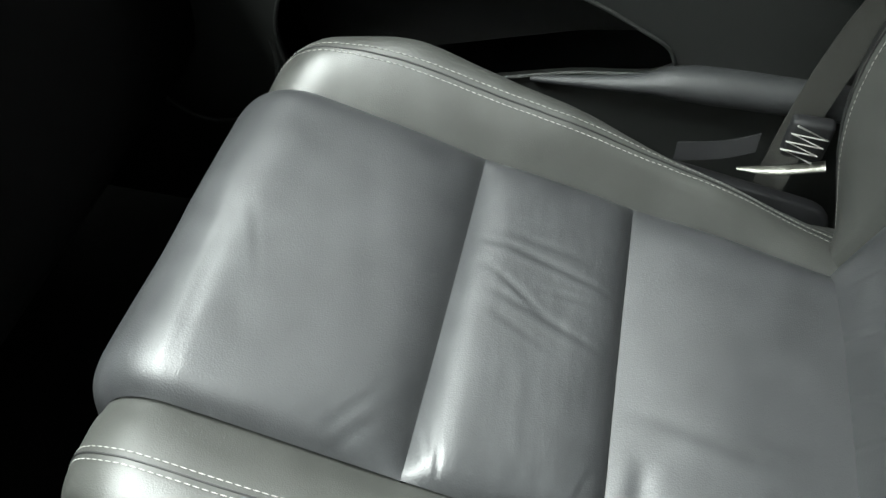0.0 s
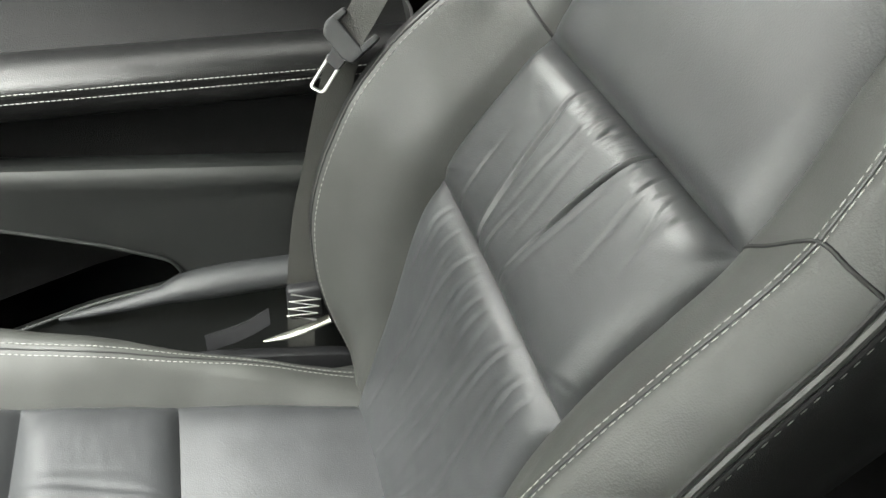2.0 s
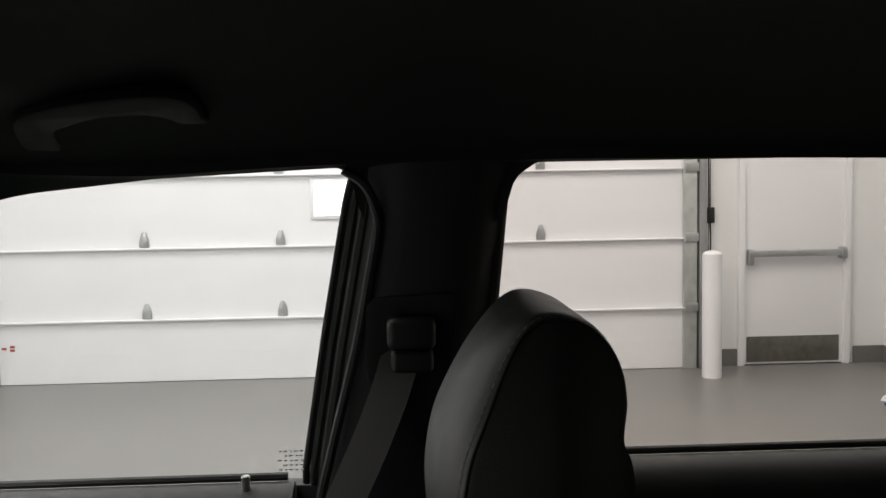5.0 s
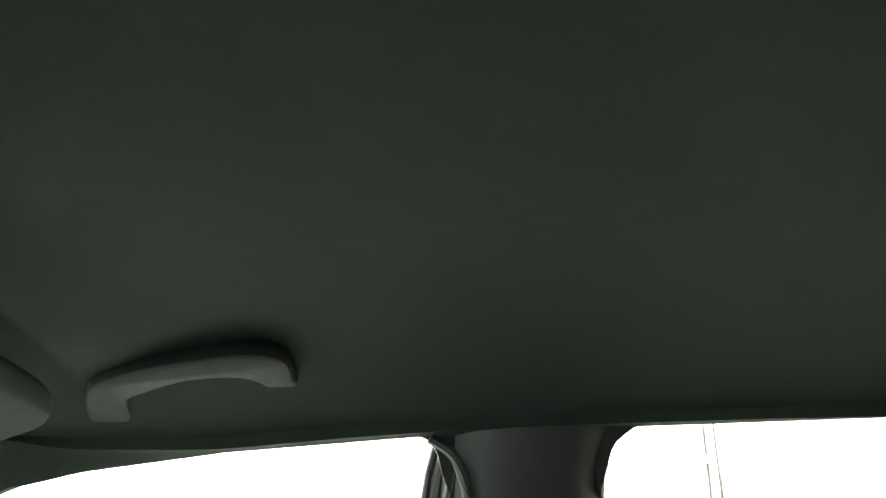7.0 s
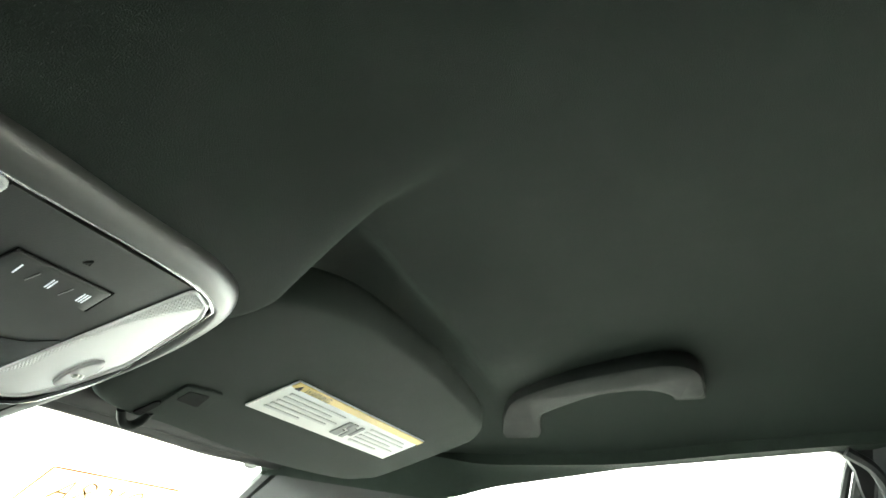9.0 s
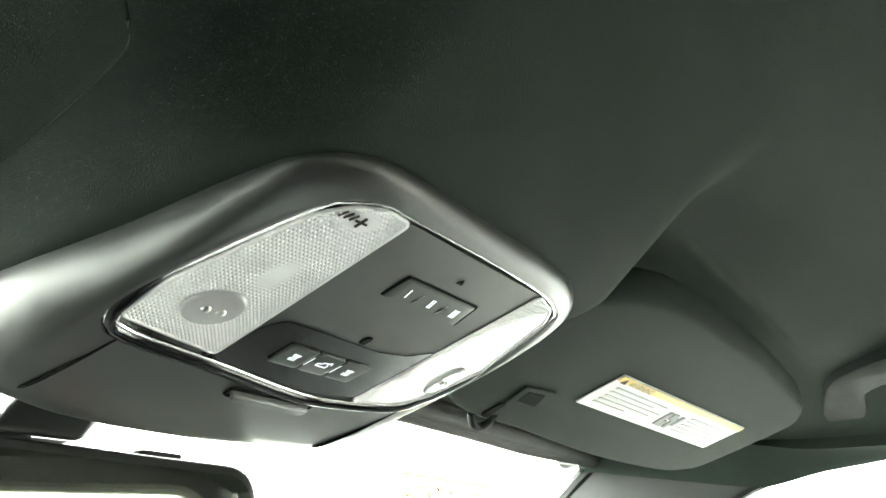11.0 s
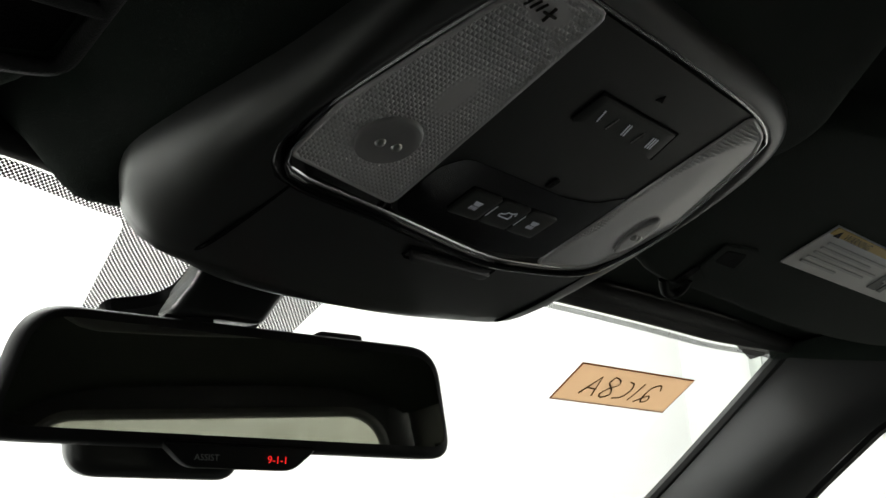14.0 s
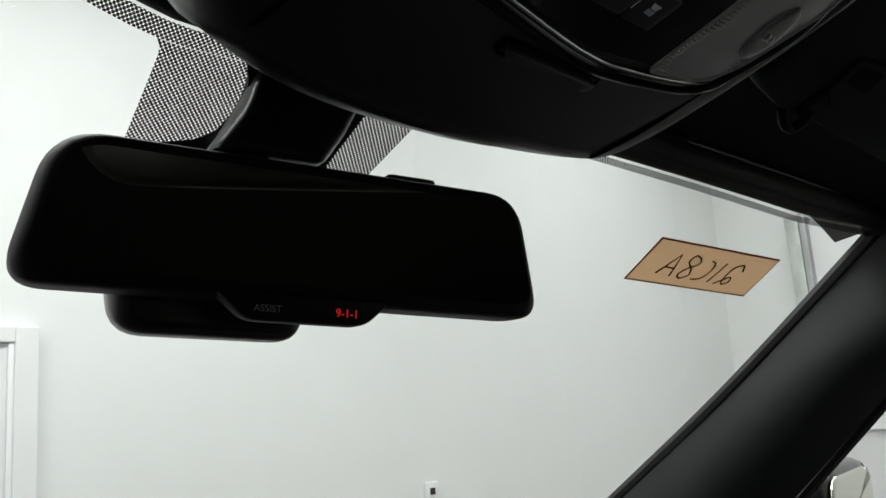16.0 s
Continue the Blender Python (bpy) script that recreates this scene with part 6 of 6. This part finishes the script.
part("assist_word", text_mesh("ASSIST", 0.0046, mirror_face, -0.022, -0.0385), INKPALE, mir, smooth=False)
part("call_word", text_mesh("9-1-1", 0.0055, mirror_face, 0.017, -0.0385), RED, mir, smooth=False)
nub = rounded([(-0.040, -0.020), (0.052, -0.020), (0.057, 0.02), (-0.045, 0.02)], [0.016, 0.012, 0.012, 0.012], 5)
part("sensor_pod", slab(nub, lambda a, b, d: mirror_lift(-0.045 + a, -0.03 + b, 0.032 + d), 0.03, 0.01), CONSOLE_PLASTIC, mir, "black sensor pod behind the mirror")
for a_ in (-0.036, 0.055):
    part("top_button", slab(rounded(quad(-0.014, -0.002, 0.014, 0.003), 0.002, 3), lambda a, b, d, a_=a_: mirror_lift(a_ + a, 0.0345 + b, 0.008 + d), 0.012, 0.0015, 2), PLASTIC_DARK, mir)
# ---- windscreen print and note ----
FRIT = bpy.data.materials.new("dot_print")
FRIT.use_nodes = True
nt = FRIT.node_tree
co, mapn, vor, gt, mix, clear = (nt.nodes.new("ShaderNode" + k) for k in ("TexCoord", "Mapping", "TexVoronoi", "Math", "MixShader", "BsdfTransparent"))
vor.inputs["Scale"].default_value, vor.inputs["Randomness"].default_value = 520.0, 0.0
gt.operation, gt.inputs[1].default_value = "LESS_THAN", 0.47
nt.links.new(co.outputs["UV"], mapn.inputs["Vector"])
nt.links.new(mapn.outputs["Vector"], vor.inputs["Vector"])
nt.links.new(vor.outputs["Distance"], gt.inputs[0])
nt.links.new(gt.outputs[0], mix.inputs[0])
nt.links.new(clear.outputs[0], mix.inputs[1])
nt.links.new(nt.nodes["Principled BSDF"].outputs[0], mix.inputs[2])
nt.nodes["Principled BSDF"].inputs["Base Color"].default_value = (0.004, 0.004, 0.004, 1)
nt.nodes["Principled BSDF"].inputs["Roughness"].default_value = 0.4
nt.links.new(mix.outputs[0], nt.nodes["Material Output"].inputs[0])


def printed(name, P, nu, nv, label):
    """A dotted print on the glass: P(u, v) gives the place across and down the windscreen."""
    xy = grid(P, nu, nv)
    pts = np.array([[windscreen_point(a, b) - np.array((0, 0, 0.0015)) for a, b in row] for row in xy])
    me = sheet(pts, nu, nv)
    uv = me.uv_layers.new(name="UVMap")
    flatxy = xy.reshape(-1, 2)
    for loop in me.loops:
        a, b = flatxy[loop.vertex_index]
        uv.data[loop.index].uv = ((a + b) * 0.7071, (a - b) * 0.7071)
    return tagged(part(name, me, FRIT), label, "glass print", kind="structure")


def top_band(u, v):
    x = -0.64 + 1.28 * u
    return (x, 0.009 * smoothstep(0.1, 0.25, x) * (1 - smoothstep(0.5, 0.66, x)) + (0.010 - 0.0045 * smoothstep(0.1, 0.2, x)) * v)


printed("top_dot_band", top_band, 80, 2, "black dotted print along the glass's upper edge")


def mirror_zone(u, v):
    d = 0.0102 + 0.095 * v
    x0 = np.interp(d, [0.0, 0.004, 0.008, 0.015, 0.032, 0.068, 0.11], [-0.13, -0.107, -0.082, -0.076, -0.074, -0.07, -0.066])
    x1 = np.interp(d, [0.0, 0.008, 0.02, 0.04, 0.065, 0.11], [0.12, 0.10, 0.093, 0.091, 0.088, 0.084])
    return (x0 + (x1 - x0) * u, d)


printed("mirror_dot_field", mirror_zone, 30, 24, "black dotted print behind the mirror mount")
part("edge", tube([note_lift(a, b, 0.0) for a, b in ((0, 0), (1, 0), (1, 1), (0, 1), (0, 0))], 0.0009, 6), TANEDGE, note)
STROKES = {
    "A": [(0.17, 0.76), (0.235, 0.25), (0.285, 0.78)], "A bar": [(0.19, 0.58), (0.275, 0.60)],
    "8": [(0.40, 0.28), (0.345, 0.22), (0.33, 0.38), (0.38, 0.5), (0.42, 0.68), (0.37, 0.8), (0.335, 0.7), (0.37, 0.52), (0.42, 0.4), (0.40, 0.28)],
    "C": [(0.49, 0.28), (0.535, 0.33), (0.55, 0.52), (0.525, 0.72), (0.46, 0.78)], "one": [(0.625, 0.28), (0.60, 0.78)],
    "two": [(0.80, 0.40), (0.765, 0.26), (0.71, 0.36), (0.70, 0.62), (0.725, 0.78), (0.765, 0.70), (0.745, 0.58), (0.69, 0.70), (0.66, 0.80)],
}
for name_, pts_ in STROKES.items():
    c_ = spline(pts_, 24) if len(pts_) > 2 and name_ != "A" else np.array(pts_)
    part("ink_stroke", tube([note_lift(a, b, 0.0008) for a, b in c_], 0.0011, 6), INK_THIN, note)

# ---- front door: handle, pocket, speaker ----
part("handle_cup", slab(rounded([(-0.045, 1.143), (0.02, 1.168), (0.20, 1.17), (0.20, 1.13), (0.1, 1.132)], 0.008, 4), lambda a, b, d: Vector((0.7335 + 0.06 * (b - 1.14) + d, a, b)), 0.008, 0.003, 3), PLASTIC_DARK, fd, "recessed door handle cup")
part("handle_blade", tube(spline([(0.727, -0.048, 1.1405), (0.7245, 0.02, 1.137), (0.7225, 0.10, 1.132), (0.7215, 0.21, 1.1255)], 30), np.interp(np.linspace(0, 1, 31), [0, 0.06, 1], [0.0012, 0.0036, 0.0042]), 12), SILVER, fd, "satin silver door handle blade")
part("handle_rim", tube(spline([(0.731, -0.047, 1.147), (0.735, 0.01, 1.167), (0.736, 0.06, 1.172), (0.736, 0.2, 1.172)], 30), 0.0025, 8), PLASTIC, fd)
rim_c = spline([(0.662, 0.24, 0.726), (0.655, 0.205, 0.735), (0.648, 0.14, 0.749), (0.648, 0.105, 0.757), (0.651, 0.06, 0.758), (0.654, 0.0, 0.757), (0.657, -0.12, 0.756)], 90)
part("pocket_rim", tube(rim_c, np.interp(np.linspace(0, 1, len(rim_c)), [0, 0.2, 0.38, 0.5, 0.65, 1], [0.003, 0.006, 0.011, 0.017, 0.020, 0.020]), 14, 0.9), PLASTIC, fd, "rounded lip beside the map pocket")
part("speaker_ring", tube([(0.664 + 0.012 * math.sin(t), 0.60 + 0.085 * math.cos(t), 0.69 + 0.085 * math.sin(t)) for t in np.linspace(0, 2 * math.pi, 48)], 0.003, 8), PLASTIC_LOW, fd)
part("chrome_strip", tube(spline([(0.7255, -0.60, 1.128), (0.7250, -0.84, 1.134), (0.7245, -1.04, 1.138)], 20), 0.0026, 8), SILVER, rd, "thin bright trim strip")
for k, z in enumerate((1.294, 1.288, 1.282, 1.276, 1.270)):
    for m in range(5 - k % 2):
        w = (0.004, 0.0055, 0.003, 0.0048, 0.0036)[(m + k) % 5]
        part("glass_print", block(0.7868, 0.7872, -0.162 + 0.0068 * m, -0.162 + 0.0068 * m + w, z, z + 0.0018), INKPALE, fd, "small printed mark on the glass")
mirror_h = thing("door_mirror", "black exterior door mirror beside the front window", "door mirror")
part("shell", slab(rounded([(-0.11, -0.07), (0.10, -0.08), (0.13, 0.03), (0.10, 0.065), (-0.09, 0.06)], 0.035, 6), lambda a, b, d: Vector((1.03 + a, 0.60 + d + 0.1 * a, 1.335 + b)), 0.09, 0.03, 5), PAINT, mirror_h)
part("glass", slab(rounded([(-0.09, -0.055), (0.085, -0.06), (0.105, 0.025), (0.085, 0.05), (-0.075, 0.045)], 0.025, 6), lambda a, b, d: Vector((1.03 + a, 0.597 + d + 0.1 * a, 1.335 + b)), 0.004, 0.001, 2), MIRROR, mirror_h)
part("foot", block(0.84, 0.95, 0.60, 0.68, 1.27, 1.31, 0.012, 3), PLASTIC_DARK, mirror_h)

# ---- belt guide, buckle stalk ----
part("pillar_slot", slab(rounded([(-0.36, 1.505), (-0.25, 1.50), (-0.247, 1.40), (-0.315, 1.30), (-0.345, 1.39)], 0.02, 5), lambda a, b, d: Vector((side_x(b) - 0.0265 + d, a, b)), 0.004, 0.0015, 3), PLASTIC_DARK, belt, "sunken belt guide in the pillar trim")
part("seat_side_trim", slab(rounded([(-0.08, 0.66), (0.10, 0.69), (0.30, 0.66), (0.30, 0.50), (-0.08, 0.50)], 0.03, 5), lambda a, b, d: Vector((0.605 + d, a, b)), 0.015, 0.005, 3), PLASTIC_DARK, seat)
part("side_rail", tube(spline([(0.60, 0.03, 0.705), (0.598, -0.005, 0.712), (0.596, -0.045, 0.728)], 16), np.interp(np.linspace(0, 1, 17), [0, 0.3, 1], [0.0015, 0.005, 0.0068]), 12, 0.6), KICK_STEEL, seat, "satin metal side handle")
part("belt_fold", block(0.590, 0.606, -0.038, 0.0, 0.735, 0.778, 0.005, 3), PLASTIC_DARK, belt, "black folded strap end")
zig = [(0.588 - 0.001 * (i % 2), -0.004 - 0.031 * (i % 2) + 0.001 * i, 0.776 - 0.0048 * i - 0.006 * (i % 2)) for i in range(8)]
part("loose_thread", tube(zig, 0.0010, 6), THREAD, belt, "pale gathered thread")
part("lower_strap", strap([(0.598, 0.02, 0.742), (0.60, 0.05, 0.725), (0.60, 0.09, 0.715)], 0.02, across=(0.2, 0, 1)), PLASTIC_DARK, belt)

# ---- centre tunnel ----
tunnel = thing("centre_console", "black centre console between the front seats", "centre console")
part("body", block(-0.10, 0.10, -0.45, 0.55, 0.36, 0.66, 0.03, 4), PLASTIC_DARK, tunnel)
part("armrest_lid", block(-0.085, 0.085, -0.42, -0.05, 0.66, 0.72, 0.02, 4), DOOR_LEATHER, tunnel)

# ---- garage clutter ----
shelf = thing("wall_shelf", "black wall shelf on brackets holding bright bottles", "shelf")
part("board", block(5.1, 6.52, -4.58, -4.30, 1.0, 1.03, 0.004), PLASTIC_DARK, shelf)
for x in (6.38, 5.8, 5.2):
    part("bracket", tube([(x, -4.57, 0.72), (x, -4.34, 1.0)], 0.012, 6), PLASTIC_DARK, shelf)
    part("bracket", tube([(x, -4.57, 0.68), (x, -4.57, 1.0)], 0.012, 6), PLASTIC_DARK, shelf)
for x, h, mt, lab_ in ((6.25, 0.10, BLUE, "blue bottle on the wall shelf"), (6.1, 0.14, RED_LABEL, "red can on the wall shelf"), (5.95, 0.11, BLUE, "blue tub on the wall shelf"), (5.5, 0.12, LIME, "yellow can on the wall shelf")):
    can = thing("can", lab_, "can", "cans on the shelf")
    bm = bmesh.new()
    bmesh.ops.create_cone(bm, cap_ends=True, segments=20, radius1=0.06, radius2=0.055, depth=h)
    part("body", moved(bm, pose(x, -4.44, 1.03 + h / 2)), mt, can)
    bm = bmesh.new()
    bmesh.ops.create_cone(bm, cap_ends=True, segments=16, radius1=0.03, radius2=0.025, depth=0.03)
    part("lid", moved(bm, pose(x, -4.44, 1.03 + h + 0.015)), DOORWHITE, can)
cab = thing("speaker_box", "dark box standing on the garage floor by the wall", "box")
part("body", block(5.05, 5.34, -4.42, -4.02, 0.0, 0.36, 0.012), PLASTIC_DARK, cab)
part("front", block(5.04, 5.05, -4.40, -4.04, 0.02, 0.34, 0.004), PLASTIC_DARK, cab)
for (x, y, r, h, mt, lab_) in ((5.55, -3.78, 0.11, 0.10, BLUE, "crumpled blue and white bag on the floor"), (5.5, -3.93, 0.12, 0.16, LIME, "crumpled yellow bag on the floor"), (5.32, -3.9, 0.10, 0.10, BLUE, "crumpled blue striped bag on the floor")):
    bm = bmesh.new()
    bmesh.ops.create_icosphere(bm, subdivisions=3, radius=1.0)
    for v in bm.verts:
        n = noise.noise(v.co * 2.3 + Vector((x * 7, y * 5, 0)))
        v.co = Vector((x + v.co.x * r * (1 + 0.5 * n), y + v.co.y * r * (1 + 0.5 * n), max(h / 2 + v.co.z * h / 2 * (1 + 0.8 * n), 0.0)))
    bag = tagged(part("bag", bm, mt), lab_, "bag", "bags on the floor")
    if mt is BLUE:
        for k in range(3):
            band = [(x + r * 1.02 * (0.35 * k - 0.35), y + r * 1.05 * math.cos(w) * 0.95, h / 2 + h * 0.54 * math.sin(w)) for w in np.linspace(0.1, math.pi - 0.1, 14)]
            part("stripe", tube(band, 0.016, 6), DOORWHITE, bag, "white printed stripe")
hose = thing("hanging_cloth", "green cloth and cables hanging on the garage wall", "cloth")
part("cloth", slab(rounded([(-0.09, -0.26), (0.07, -0.3), (0.1, 0.22), (-0.05, 0.26)], 0.04, 5), lambda a, b, d: Vector((5.76 + a, -4.57 + d, 0.56 + b)), 0.05, 0.02), GREEN, hose)
for dx in (0.12, 0.17, 0.3):
    part("cable", tube(spline([(5.8 + dx, -4.56, 1.0), (5.85 + dx, -4.56, 0.7), (5.8 + dx * 1.5, -4.56, 0.4), (5.75 + dx, -4.56, 0.1)], 30), 0.008, 6), INKGREY, hose)
for z in (1.0,):
    box = thing("switch_box", "small dark switch box on the garage wall", "switch")
    part("case", block(6.75, 6.85, -4.58, -4.53, 1.0, 1.14, 0.006), GREYPAINT, box)
    part("lever", block(6.79, 6.81, -4.53, -4.52, 1.05, 1.09, 0.003), DOORWHITE, box)
